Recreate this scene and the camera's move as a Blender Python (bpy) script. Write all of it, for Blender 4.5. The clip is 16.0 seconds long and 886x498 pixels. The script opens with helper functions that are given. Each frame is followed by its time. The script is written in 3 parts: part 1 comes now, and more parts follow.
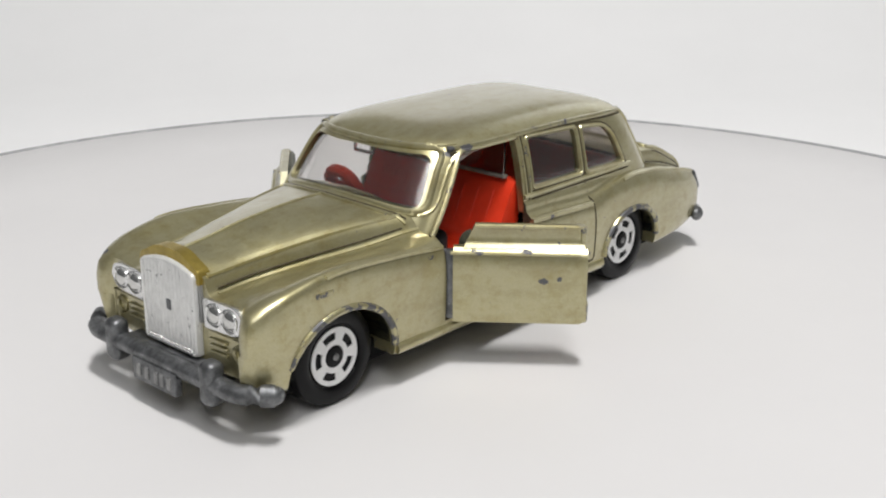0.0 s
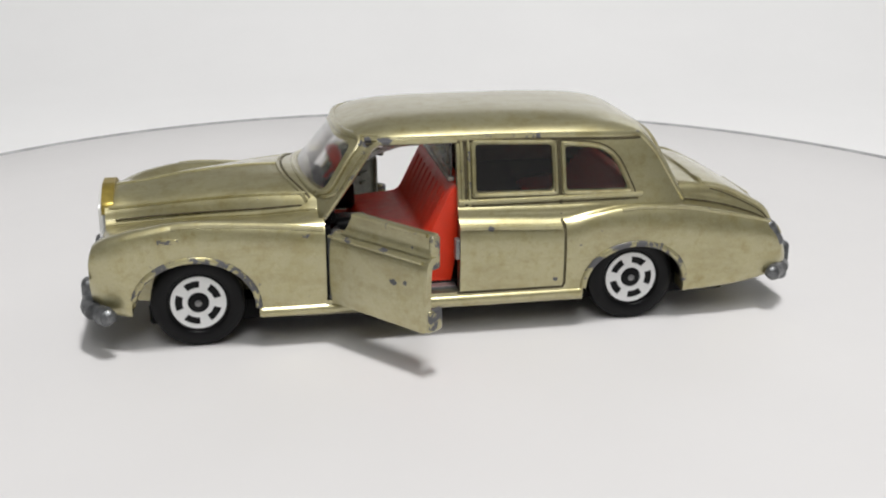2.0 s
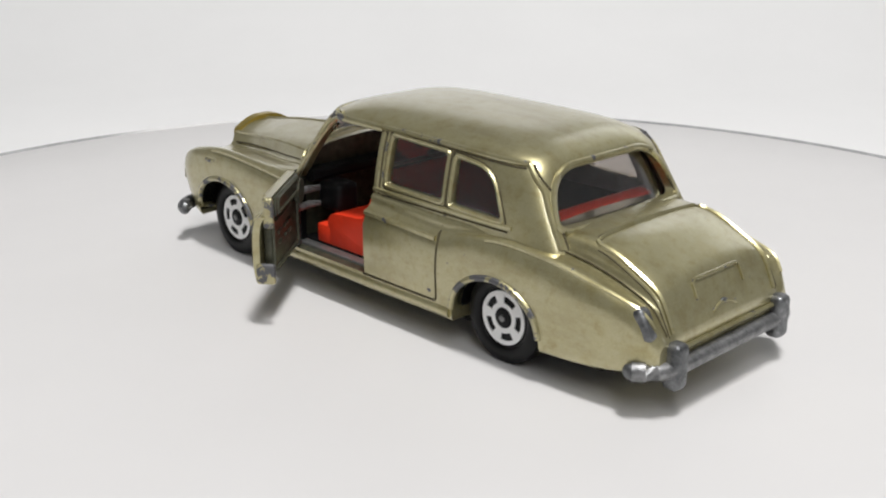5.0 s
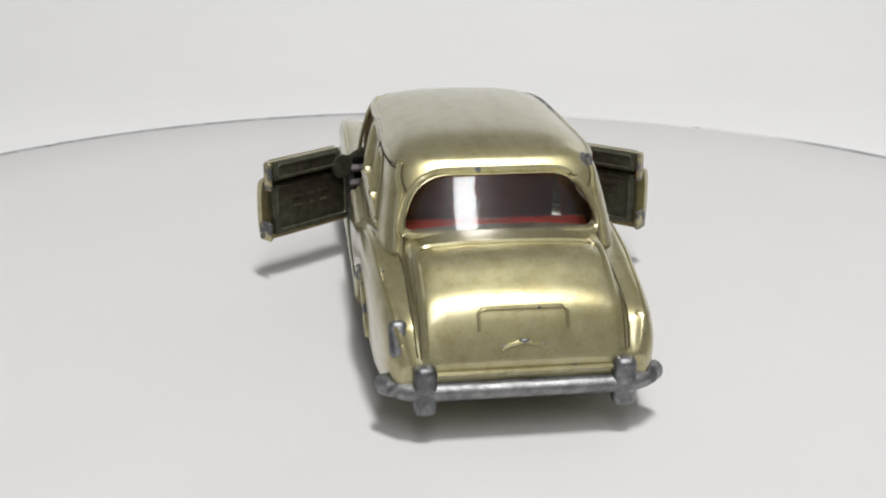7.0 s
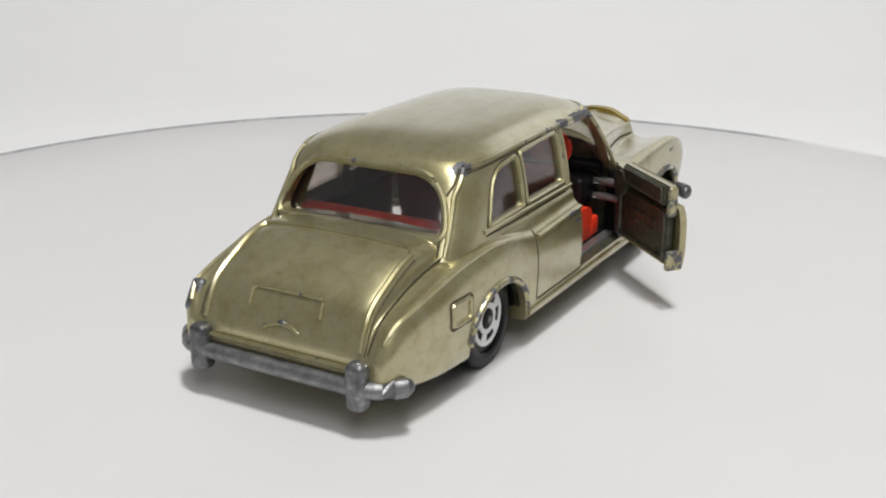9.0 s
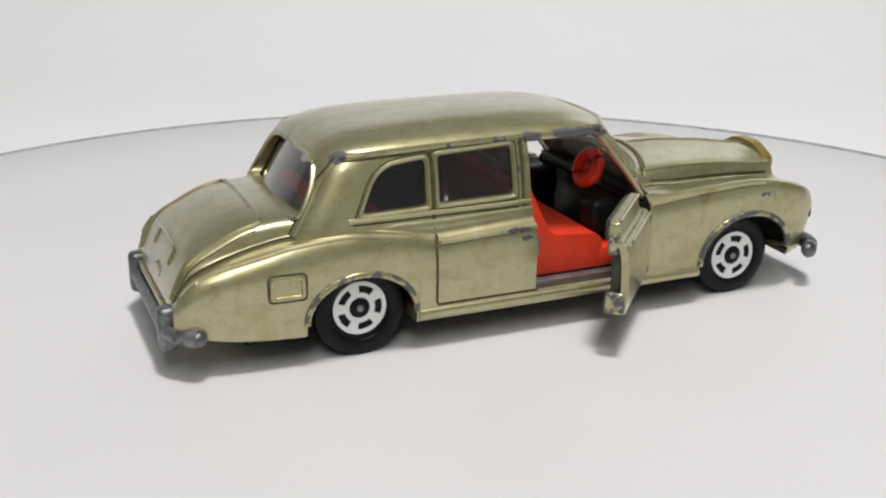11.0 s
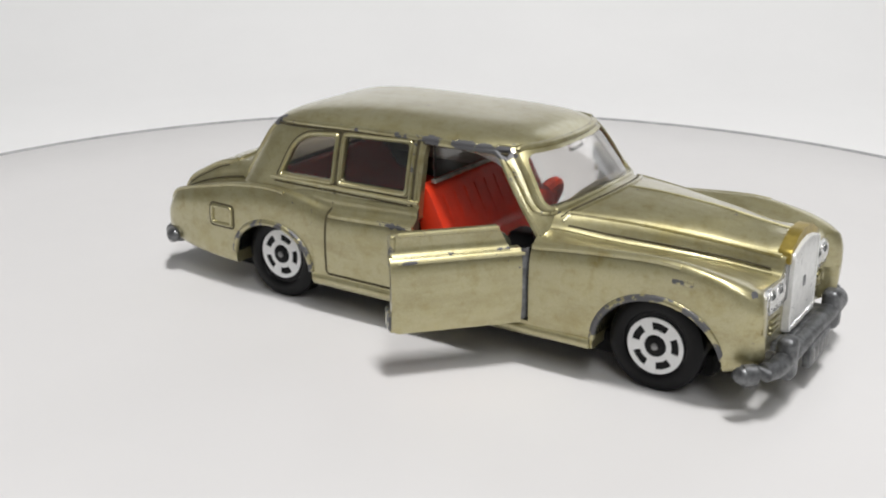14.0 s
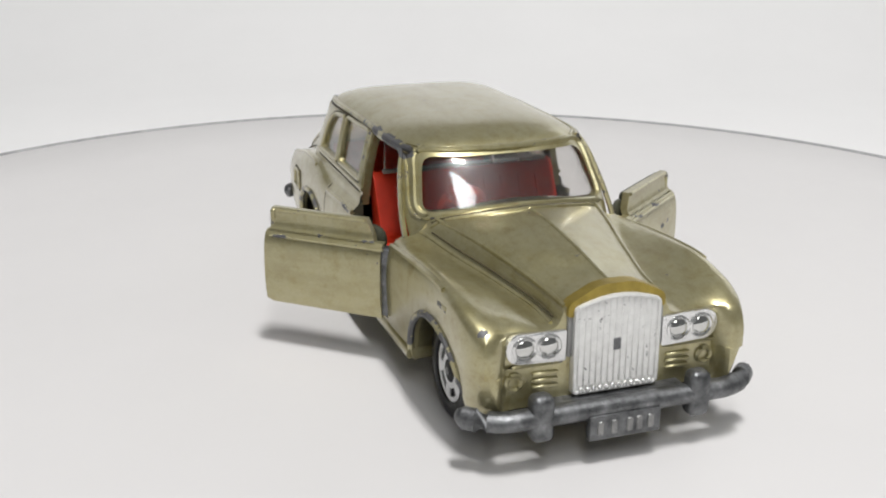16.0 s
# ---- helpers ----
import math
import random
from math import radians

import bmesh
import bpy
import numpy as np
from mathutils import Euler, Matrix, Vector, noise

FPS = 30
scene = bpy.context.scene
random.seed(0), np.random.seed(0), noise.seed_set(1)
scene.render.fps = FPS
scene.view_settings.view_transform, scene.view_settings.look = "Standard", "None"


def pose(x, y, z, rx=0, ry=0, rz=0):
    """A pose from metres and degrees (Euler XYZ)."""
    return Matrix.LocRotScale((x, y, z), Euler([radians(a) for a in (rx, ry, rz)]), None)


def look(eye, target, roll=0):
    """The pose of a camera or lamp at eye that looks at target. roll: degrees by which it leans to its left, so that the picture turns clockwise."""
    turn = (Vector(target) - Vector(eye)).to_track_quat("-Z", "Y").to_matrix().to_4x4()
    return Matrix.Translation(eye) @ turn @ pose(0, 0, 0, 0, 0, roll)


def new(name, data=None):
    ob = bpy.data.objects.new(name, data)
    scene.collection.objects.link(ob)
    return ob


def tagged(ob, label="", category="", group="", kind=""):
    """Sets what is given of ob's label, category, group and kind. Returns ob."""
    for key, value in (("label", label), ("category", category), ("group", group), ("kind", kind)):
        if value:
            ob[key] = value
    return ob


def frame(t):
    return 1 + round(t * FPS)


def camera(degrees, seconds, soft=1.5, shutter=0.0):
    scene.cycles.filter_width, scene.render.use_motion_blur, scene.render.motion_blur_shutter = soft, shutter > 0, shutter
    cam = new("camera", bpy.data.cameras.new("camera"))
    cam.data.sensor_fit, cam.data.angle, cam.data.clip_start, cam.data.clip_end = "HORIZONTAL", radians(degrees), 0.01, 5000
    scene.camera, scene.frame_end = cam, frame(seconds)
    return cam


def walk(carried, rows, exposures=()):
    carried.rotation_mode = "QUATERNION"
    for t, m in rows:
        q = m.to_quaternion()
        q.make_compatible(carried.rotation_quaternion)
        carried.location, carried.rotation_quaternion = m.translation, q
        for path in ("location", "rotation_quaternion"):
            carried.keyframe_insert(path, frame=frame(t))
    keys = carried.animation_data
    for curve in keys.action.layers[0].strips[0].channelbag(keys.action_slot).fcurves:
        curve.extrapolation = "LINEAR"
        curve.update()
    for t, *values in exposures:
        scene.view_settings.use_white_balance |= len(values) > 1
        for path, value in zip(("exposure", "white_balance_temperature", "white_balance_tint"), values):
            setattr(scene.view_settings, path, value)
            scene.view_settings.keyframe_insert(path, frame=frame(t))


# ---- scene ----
# A small diecast toy limousine with both front doors open turns on a white turntable.
# Lengths in the tables below are millimetres; MM turns them into metres.
MM = 0.001
cam = camera(42.0, 16.0, soft=2.1)
CAM_POSE = pose(0, -129.33 * MM, 49.4 * MM, 90 - 18.89, -0.18, 1.0)
walk(cam, [(0, CAM_POSE), (16, CAM_POSE)], [(0, 0.17), (4, 0.19), (6.5, 0.22), (7.0, 0.12), (12.5, 0.14), (13.0, 0.20), (14.0, 0.19), (16, 0.18)])

# ---- world and light ----
world = bpy.data.worlds.new("world")
scene.world = world
world.use_nodes = True
wn, wl = world.node_tree.nodes, world.node_tree.links
wn["Background"].inputs[0].default_value = (0.98, 0.99, 1.0, 1)
wn["Background"].inputs[1].default_value = 0.13


def area_lamp(name, eye, target, sx, sy, watts, colour):
    la = bpy.data.lights.new(name, "AREA")
    la.shape, la.size, la.size_y, la.energy, la.color = "RECTANGLE", sx, sy, watts, colour
    ob = new(name, la)
    ob.matrix_world = look(eye, target) if target else pose(*eye)
    return ob


# a lamp overhead and a long tube that runs away behind the camera
area_lamp("ceiling_lamp", (0.062, -0.14, 0.62), (0, 0, 0), 0.07, 0.14, 2.75, (1.0, 0.99, 0.985))
area_lamp("tube_lamp", (0.053, -0.56, 0.56), None, 0.11, 0.55, 1.75, (1.0, 1.0, 1.0))
area_lamp("window_light", (0.42, 0.62, 0.36), (0, 0, 0.02), 0.50, 0.30, 0.5, (0.97, 0.985, 1.0))


# ---- materials ----
class Mat:
    """A node material with a Principled shader and short helpers."""

    def __init__(self, name):
        self.m = bpy.data.materials.new(name)
        self.m.use_nodes = True
        self.n, self.l = self.m.node_tree.nodes, self.m.node_tree.links
        self.b = self.n["Principled BSDF"]
        tc = self.n.new("ShaderNodeTexCoord")
        mp = self.n.new("ShaderNodeMapping")
        mp.inputs["Scale"].default_value = (1000, 1000, 1000)
        self.l.new(tc.outputs["Object"], mp.inputs["Vector"])
        self.co = mp.outputs["Vector"]

    def put(self, **kw):
        for k, v in kw.items():
            i = self.b.inputs[k.replace("_", " ")]
            if hasattr(v, "links"):
                self.l.new(v, i)
            else:
                i.default_value = v
        return self

    def noise(self, scale, detail=4, rough=0.6, stretch=None):
        t = self.n.new("ShaderNodeTexNoise")
        t.inputs["Scale"].default_value, t.inputs["Detail"].default_value, t.inputs["Roughness"].default_value = scale, detail, rough
        co = self.co
        if stretch:
            mp = self.n.new("ShaderNodeMapping")
            mp.inputs["Scale"].default_value = stretch
            self.l.new(co, mp.inputs["Vector"])
            co = mp.outputs["Vector"]
        self.l.new(co, t.inputs["Vector"])
        return t.outputs["Fac"]

    def ramp(self, fac, *stops):
        r = self.n.new("ShaderNodeValToRGB")
        while len(r.color_ramp.elements) < len(stops):
            r.color_ramp.elements.new(0.5)
        for e, (p, c) in zip(r.color_ramp.elements, stops):
            e.position = p
            e.color = (c, c, c, 1) if isinstance(c, (int, float)) else (*c, 1)
        self.l.new(fac, r.inputs["Fac"])
        return r.outputs["Color"]

    def mix(self, fac, a, b, blend="MIX"):
        x = self.n.new("ShaderNodeMix")
        x.data_type, x.blend_type = "RGBA", blend
        for v, i in ((fac, x.inputs[0]), (a, x.inputs[6]), (b, x.inputs[7])):
            if hasattr(v, "links"):
                self.l.new(v, i)
            elif isinstance(v, (int, float)):
                i.default_value = v
            else:
                i.default_value = (*v, 1)
        return x.outputs[2]

    def math(self, op, a, b=0.0):
        x = self.n.new("ShaderNodeMath")
        x.operation = op
        for v, i in ((a, x.inputs[0]), (b, x.inputs[1])):
            if hasattr(v, "links"):
                self.l.new(v, i)
            else:
                i.default_value = v
        return x.outputs[0]

    def axis(self, which):
        s = self.n.new("ShaderNodeSeparateXYZ")
        self.l.new(self.co, s.inputs[0])
        return s.outputs[which]

    def bump(self, height, strength, dist=0.0001):
        bp = self.n.new("ShaderNodeBump")
        bp.inputs["Strength"].default_value, bp.inputs["Distance"].default_value = strength, dist
        self.l.new(height, bp.inputs["Height"])
        self.l.new(bp.outputs[0], self.b.inputs["Normal"])
        return self


# bare patches: place and reach; the last ones are on the doors, measured from the hinge
CHIPS = ((0.6, -10.3, 21.0, 0.75, 0.5), (3.2, -10.2, 20.9, 0.7, 0.5), (5.4, -10.0, 20.8, 0.85, 0.6), (-3.4, -10.4, 21.0, 0.65, 0.5), (-7.6, -10.4, 20.9, 0.35, 0.6), (-13.0, -10.4, 20.8, 0.3, 1),
         (-24.7, -9.4, 20.5, 0.85, 0.8), (6.0, 9.9, 20.8, 0.7, 0.7), (3.6, 10.2, 20.9, 0.4, 0.5), (-6.4, -13.4, 11.75, 0.35, 0.22), (-5.2, -13.5, 10.7, 0.22, 0.3),
         (-7.2, 13.4, 11.6, 0.3, 0.8), (-26.5, 13.4, 8.8, 0.2, 1), (-14.5, 13.5, 5.6, 0.18, 1), (-11.0, 13.3, 3.9, 0.3, 0.5), (-3.0, 13.3, 3.9, 0.35, 0.4),
         (29.0, -12.9, 10.6, 0.16, 1), (20.0, -13.4, 7.2, 0.12, 1), (12.2, 13.2, 12.0, 0.3, 0.5),
         (32.6, -11.9, 11.6, 0.45, 1), (33.0, -12.1, 9.4, 0.25, 1), (32.9, -12.2, 7.2, 0.2, 1), (32.4, 11.9, 11.5, 0.3, 1), (33.2, 12.0, 8.6, 0.2, 1),
         (8.0, 3.0, 21.0, 0.25, 1), (8.6, -2.4, 20.9, 0.2, 1), (8.2, 8.2, 20.8, 0.3, 1), (-26.6, 2.0, 20.3, 0.25, 1), (-26.4, -3.4, 20.3, 0.2, 1),
         (-8.4, 0.3, 12.2, 0.3, 0.4), (-12.4, -0.6, 12.0, 0.3, 0.5), (-10.0, 0.7, 9.3, 0.3, 0.7), (-11.6, 0.7, 9.5, 0.2, 1), (-3.0, 0.3, 12.3, 0.22, 0.3))


def paint_material(name, wear):
    """Champagne metallic enamel, mottled, with chips down to the grey casting."""
    m = Mat(name)
    mott = m.ramp(m.noise(0.2, 6, 0.68), (0.3, (0.41, 0.36, 0.165)), (0.5, (0.48, 0.44, 0.25)), (0.62, (0.46, 0.415, 0.22)), (0.74, (0.33, 0.27, 0.095)))
    streak = m.ramp(m.noise(0.42, 6, 0.7, (0.3, 1.0, 1.0)), (0.48, 0.0), (0.72, 0.42))
    mott = m.mix(streak, mott, (0.25, 0.195, 0.07))
    blot = m.ramp(m.noise(0.95, 5, 0.65), (0.52, 0.0), (0.72, 0.45))
    mott = m.mix(blot, mott, (0.31, 0.25, 0.075))
    flake = m.ramp(m.noise(7.0, 2), (0.35, 0.93), (0.7, 1.05))
    col = m.mix(1.0, mott, flake, "MULTIPLY")
    specks = m.ramp(m.noise(1.1, 3, 0.5), (0.755, 0.0), (0.77, 1.0))
    worn = m.ramp(m.noise(0.55, 6, 0.72), (0.69 - wear, 0.0), (0.71 - wear, 1.0))
    chips = m.math("MAXIMUM", specks, worn)
    wobble = m.math("MULTIPLY", m.math("SUBTRACT", m.noise(1.3, 5, 0.7), 0.5), 1.0)
    for x, y, z, r, k in CHIPS:
        mp = m.n.new("ShaderNodeMapping")
        mp.inputs["Location"].default_value = (-x * k, -y, -z)
        mp.inputs["Scale"].default_value = (k, 1, 1)
        m.l.new(m.co, mp.inputs["Vector"])
        d = m.n.new("ShaderNodeVectorMath")
        d.operation = "LENGTH"
        m.l.new(mp.outputs[0], d.inputs[0])
        chips = m.math("MAXIMUM", chips, m.math("LESS_THAN", m.math("ADD", d.outputs["Value"], wobble), r))
    col = m.mix(chips, col, (0.13, 0.13, 0.135))
    rough = m.mix(chips, m.ramp(m.noise(0.6, 4), (0.3, 0.33), (0.75, 0.42)), (0.55, 0.55, 0.55))
    met = m.mix(chips, (0.77, 0.77, 0.77), (0.55, 0.55, 0.55))
    coat = m.mix(chips, (1.0, 1.0, 1.0), (0.0, 0.0, 0.0))
    m.put(Base_Color=col, Roughness=rough, Metallic=met, Coat_Weight=coat, Coat_Roughness=0.17, Coat_IOR=1.6)
    h = m.math("ADD", m.math("MULTIPLY", chips, -0.8), m.math("MULTIPLY", m.noise(1.6, 3), 0.35))
    m.bump(h, 0.3, 0.00009)
    return m.m


def zinc_material(name, a=(0.09, 0.093, 0.095), b=(0.23, 0.235, 0.24)):
    """Dull grey bare casting with brighter rubbed spots."""
    m = Mat(name)
    col = m.ramp(m.noise(0.7, 6, 0.7), (0.35, a), (0.62, b), (0.75, (0.42, 0.42, 0.42)))
    m.put(Base_Color=col, Metallic=0.75, Roughness=m.ramp(m.noise(1.3, 4), (0.3, 0.27), (0.7, 0.52)))
    m.bump(m.noise(2.2, 5, 0.7), 0.5, 0.0001)
    return m.m


def plain(name, col, rough, metal=0.0, bumpy=0.15, vary=0.12, scale=0.8, gloss=0.5, specks=0.0):
    m = Mat(name)
    lo = tuple(c * (1 - vary) for c in col)
    hi = tuple(min(1, c * (1 + vary)) for c in col)
    base = m.ramp(m.noise(scale, 5), (0.3, lo), (0.7, hi))
    if specks:
        base = m.mix(m.ramp(m.noise(1.5, 4, 0.65), (0.72 - specks, 0.0), (0.75 - specks, 0.85)), base, (0.05, 0.05, 0.05))
    m.put(Base_Color=base, Metallic=metal, Specular_IOR_Level=gloss,
          Roughness=m.ramp(m.noise(scale * 1.7, 4), (0.3, rough * 0.85), (0.7, min(1, rough * 1.2))))
    m.bump(m.noise(scale * 3, 4), bumpy, 0.00005)
    return m.m


def glass_material(name, tint, haze):
    """Clear moulded plastic with faint scuffs."""
    m = Mat(name)
    m.put(Base_Color=(*tint, 1), Transmission_Weight=1.0, IOR=1.56, Roughness=m.ramp(m.noise(0.5, 6, 0.7), (0.45, 0.04), (0.8, 0.13)),
          Coat_Weight=haze, Coat_IOR=1.6, Coat_Roughness=m.ramp(m.noise(0.9, 6, 0.7, (0.25, 0.25, 1.0)), (0.3, 0.14), (0.7, 0.34)))
    return m.m


def rim_material():
    """Grey edge of the turntable; one stretch of it is covered in white."""
    m = Mat("turntable_edge")
    g = m.n.new("ShaderNodeTexGradient")
    g.gradient_type = "RADIAL"
    mp = m.n.new("ShaderNodeMapping")
    mp.inputs["Rotation"].default_value = (0, 0, radians(28))
    m.l.new(m.co, mp.inputs["Vector"])
    m.l.new(mp.outputs[0], g.inputs[0])
    far = m.math("ABSOLUTE", m.math("SUBTRACT", g.outputs["Fac"], 0.5))
    cover = m.ramp(far, (0.045, 1.0), (0.062, 0.0))
    grain = m.ramp(m.noise(0.35, 4), (0.3, (0.30, 0.30, 0.305)), (0.7, (0.48, 0.48, 0.485)))
    m.put(Base_Color=m.mix(cover, grain, (0.80, 0.79, 0.78)), Roughness=0.6)
    return m.m


PAINT = paint_material("champagne_paint", 0.0)
PAINT_BARE = paint_material("champagne_paint_rubbed", 0.205)
PAINT_WORN = paint_material("champagne_paint_worn", 0.10)
ZINC = zinc_material("bare_casting")
ZINC_LIGHT = zinc_material("rubbed_casting", (0.22, 0.22, 0.22), (0.36, 0.36, 0.35))
CHROME = plain("silvered_plastic", (0.80, 0.80, 0.79), 0.20, 0.85, 0.1, 0.05)
SILVER = plain("silver_paint", (0.82, 0.82, 0.80), 0.36, 0.3, 0.35, 0.08, 1.4, 0.5, 0.06)
HUB = plain("bright_hub_foil", (0.88, 0.88, 0.87), 0.30, 0.0, 0.05, 0.04)
BLACK = plain("black_plastic", (0.006, 0.006, 0.0065), 0.42, 0.0, 0.2, 0.3, 0.8, 0.18)
TYRE = plain("black_tyre", (0.0045, 0.0045, 0.005), 0.34, 0.0, 0.2, 0.3, 1.2, 0.2)
DARK = plain("dark_chassis", (0.006, 0.006, 0.006), 0.7, 0.0, 0.3, 0.3, 0.8, 0.1)
RED = plain("red_plastic", (0.84, 0.046, 0.012), 0.46, 0.0, 0.12, 0.08, 0.5)
# body paint as it looks in shade: the darkness is in the base colour
INNER = plain("shaded_inner_paint", (0.072, 0.074, 0.050), 0.42, 0.3, 0.6, 0.45, 0.9, 0.5)
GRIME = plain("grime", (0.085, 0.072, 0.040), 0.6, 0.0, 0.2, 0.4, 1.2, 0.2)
# grey of the rail; on the cabin lining it imitates light reflected by the glazing
LINING = plain("lit_lining_pale_rail", (0.36, 0.35, 0.31), 0.38, 0.3, 0.4, 0.3, 0.9, 0.4)
GLASS = glass_material("clear_window", (0.84, 0.82, 0.80), 0.5)
PARTITION = glass_material("scuffed_partition", (0.80, 0.78, 0.75), 1.0)
SIDE_GLASS = glass_material("smoky_side_window", (0.62, 0.57, 0.53), 0.4)
LENS = plain("moulded_lens", (0.66, 0.66, 0.64), 0.08, 1.0, 0.1, 0.1, 1.5)
WHITE = plain("white_turntable_top", (0.695, 0.683, 0.677), 0.55, 0.0, 0.05, 0.012, 0.03)
PAPER = plain("white_paper", (0.93, 0.926, 0.92), 0.8, 0.0, 0.05, 0.012, 0.02)
EDGE = rim_material()


# ---- mesh helpers ----
def part(name, bm, material, parent=None, label="", smooth=40):
    """Links a bmesh, drawn in millimetres, as one mesh object under a thing or a part."""
    bmesh.ops.scale(bm, vec=(MM, MM, MM), verts=bm.verts)
    bmesh.ops.recalc_face_normals(bm, faces=bm.faces)
    me = bpy.data.meshes.new(name)
    bm.to_mesh(me)
    bm.free()
    me.materials.append(material)
    me.polygons.foreach_set("use_smooth", [True] * len(me.polygons))
    me.set_sharp_from_angle(angle=radians(smooth))
    ob = new(name, me)
    ob.parent = parent
    if label:
        tagged(ob, label)
    return ob


def carve(ob, cutters):
    """Cuts the cutters, bmeshes in millimetres, out of ob for good."""
    made = []
    ob.data.transform(Matrix.Scale(1000, 4))
    for bm in cutters:
        bm, inner = bm if isinstance(bm, tuple) else (bm, ob.data.materials[0])
        c = part("cutter", bm, inner)
        c.data.transform(Matrix.Scale(1000, 4))
        made.append(c)
        mod = ob.modifiers.new("cut", "BOOLEAN")
        mod.operation, mod.solver, mod.material_mode, mod.object = "DIFFERENCE", "EXACT", "TRANSFER", c
    dg = bpy.context.evaluated_depsgraph_get()
    me = bpy.data.meshes.new_from_object(ob.evaluated_get(dg))
    ob.modifiers.clear()
    ob.data = me
    me.transform(Matrix.Scale(0.001, 4))
    for c in made:
        bpy.data.objects.remove(c)
    me.polygons.foreach_set("use_smooth", [True] * len(me.polygons))
    me.set_sharp_from_angle(angle=radians(38))
    return ob


def pchip(xs, ys):
    """A smooth curve through the keys that doesn't overshoot."""
    xs, ys = np.array(xs, float), np.array(ys, float)
    h, d = np.diff(xs), np.diff(ys) / np.diff(xs)
    m = np.zeros(len(xs))
    m[0], m[-1] = d[0], d[-1]
    for i in range(1, len(xs) - 1):
        if d[i - 1] * d[i] > 0:
            w1, w2 = 2 * h[i] + h[i - 1], h[i] + 2 * h[i - 1]
            m[i] = (w1 + w2) / (w1 / d[i - 1] + w2 / d[i])

    def f(x):
        x = min(max(x, xs[0]), xs[-1])
        i = min(int(np.searchsorted(xs, x, "right")) - 1, len(xs) - 2)
        t = (x - xs[i]) / h[i]
        return float(ys[i] * (1 + 2 * t) * (1 - t) ** 2 + m[i] * h[i] * t * (1 - t) ** 2
                     + ys[i + 1] * t * t * (3 - 2 * t) + m[i + 1] * h[i] * t * t * (t - 1))
    return f


def chain(points, n):
    """Points along a Catmull-Rom curve through the given ones."""
    p = [np.array(q, float) for q in points]
    p = [2 * p[0] - p[1]] + p + [2 * p[-1] - p[-2]]
    out = []
    for i in range(1, len(p) - 2):
        for k in range(n):
            t = k / n
            out.append(0.5 * (2 * p[i] + (p[i + 1] - p[i - 1]) * t + (2 * p[i - 1] - 5 * p[i] + 4 * p[i + 1] - p[i + 2]) * t * t
                              + (3 * p[i] - p[i - 1] - 3 * p[i + 1] + p[i + 2]) * t ** 3))
    out.append(p[-2])
    return out


def smooth_step(v, a, b):
    t = min(max((v - a) / (b - a), 0), 1)
    return t * t * (3 - 2 * t)


def box_bm(x0, x1, y0, y1, z0, z1, bevel=0.0, seg=2):
    bm = bmesh.new()
    bmesh.ops.create_cube(bm, size=1, matrix=Matrix.LocRotScale(((x0 + x1) / 2, (y0 + y1) / 2, (z0 + z1) / 2), None, (x1 - x0, y1 - y0, z1 - z0)))
    if bevel:
        bmesh.ops.bevel(bm, geom=bm.edges[:], offset=bevel, segments=seg, affect="EDGES", profile=0.5, clamp_overlap=True)
    return bm


def prism(outline, axis, a, b, bevel=0.0):
    """A closed outline of two coordinates, pushed from a to b along the third axis."""
    bm = bmesh.new()

    def at(u, v, w):
        return {"x": (w, u, v), "y": (u, w, v), "z": (u, v, w)}[axis]
    lo = [bm.verts.new(at(u, v, a)) for u, v in outline]
    hi = [bm.verts.new(at(u, v, b)) for u, v in outline]
    bm.faces.new(lo)
    bm.faces.new(hi[::-1])
    for i in range(len(lo)):
        j = (i + 1) % len(lo)
        bm.faces.new((lo[i], hi[i], hi[j], lo[j]))
    if bevel:
        bmesh.ops.bevel(bm, geom=bm.edges[:], offset=bevel, segments=2, affect="EDGES", profile=0.5, clamp_overlap=True)
    return bm


def rounded(corners, r, n=5):
    """An outline with its corners rounded."""
    out = []
    k = len(corners)
    rs = r if isinstance(r, (list, tuple)) else [r] * k
    for i in range(k):
        p, a, b = (np.array(corners[j % k], float) for j in (i, i - 1, i + 1))
        u, v = (a - p) / np.linalg.norm(a - p), (b - p) / np.linalg.norm(b - p)
        s, e = p + u * rs[i], p + v * rs[i]
        for q in range(n + 1):
            t = q / n
            out.append(tuple((1 - t) ** 2 * s + 2 * t * (1 - t) * p + t * t * e))
    return out


def tube(points, r, closed=False, n=8, flat=1.0, ends=True):
    """A round bead along a line."""
    bm = bmesh.new()
    pts = [Vector(p) for p in points]
    rings = []
    m = len(pts)
    for i, p in enumerate(pts):
        a, b = (pts[i - 1], pts[(i + 1) % m]) if closed else (pts[max(i - 1, 0)], pts[min(i + 1, m - 1)])
        d = (b - a).normalized()
        up = Vector((0, 1, 0)) if abs(d.y) < 0.8 else Vector((0, 0, 1))
        s = d.cross(up).normalized()
        u = s.cross(d)
        rings.append([bm.verts.new(p + (s * math.cos(2 * math.pi * k / n) + u * math.sin(2 * math.pi * k / n) * flat) * r) for k in range(n)])
    for i in range(m if closed else m - 1):
        for k in range(n):
            bm.faces.new((rings[i][k], rings[(i + 1) % m][k], rings[(i + 1) % m][(k + 1) % n], rings[i][(k + 1) % n]))
    if not closed and ends:
        bm.faces.new(rings[0][::-1])
        bm.faces.new(rings[-1])
    return bm


def add(bm, other):
    """Adds other to bm."""
    me = bpy.data.meshes.new("add")
    other.to_mesh(me)
    other.free()
    bm.from_mesh(me)
    bpy.data.meshes.remove(me)
    return bm


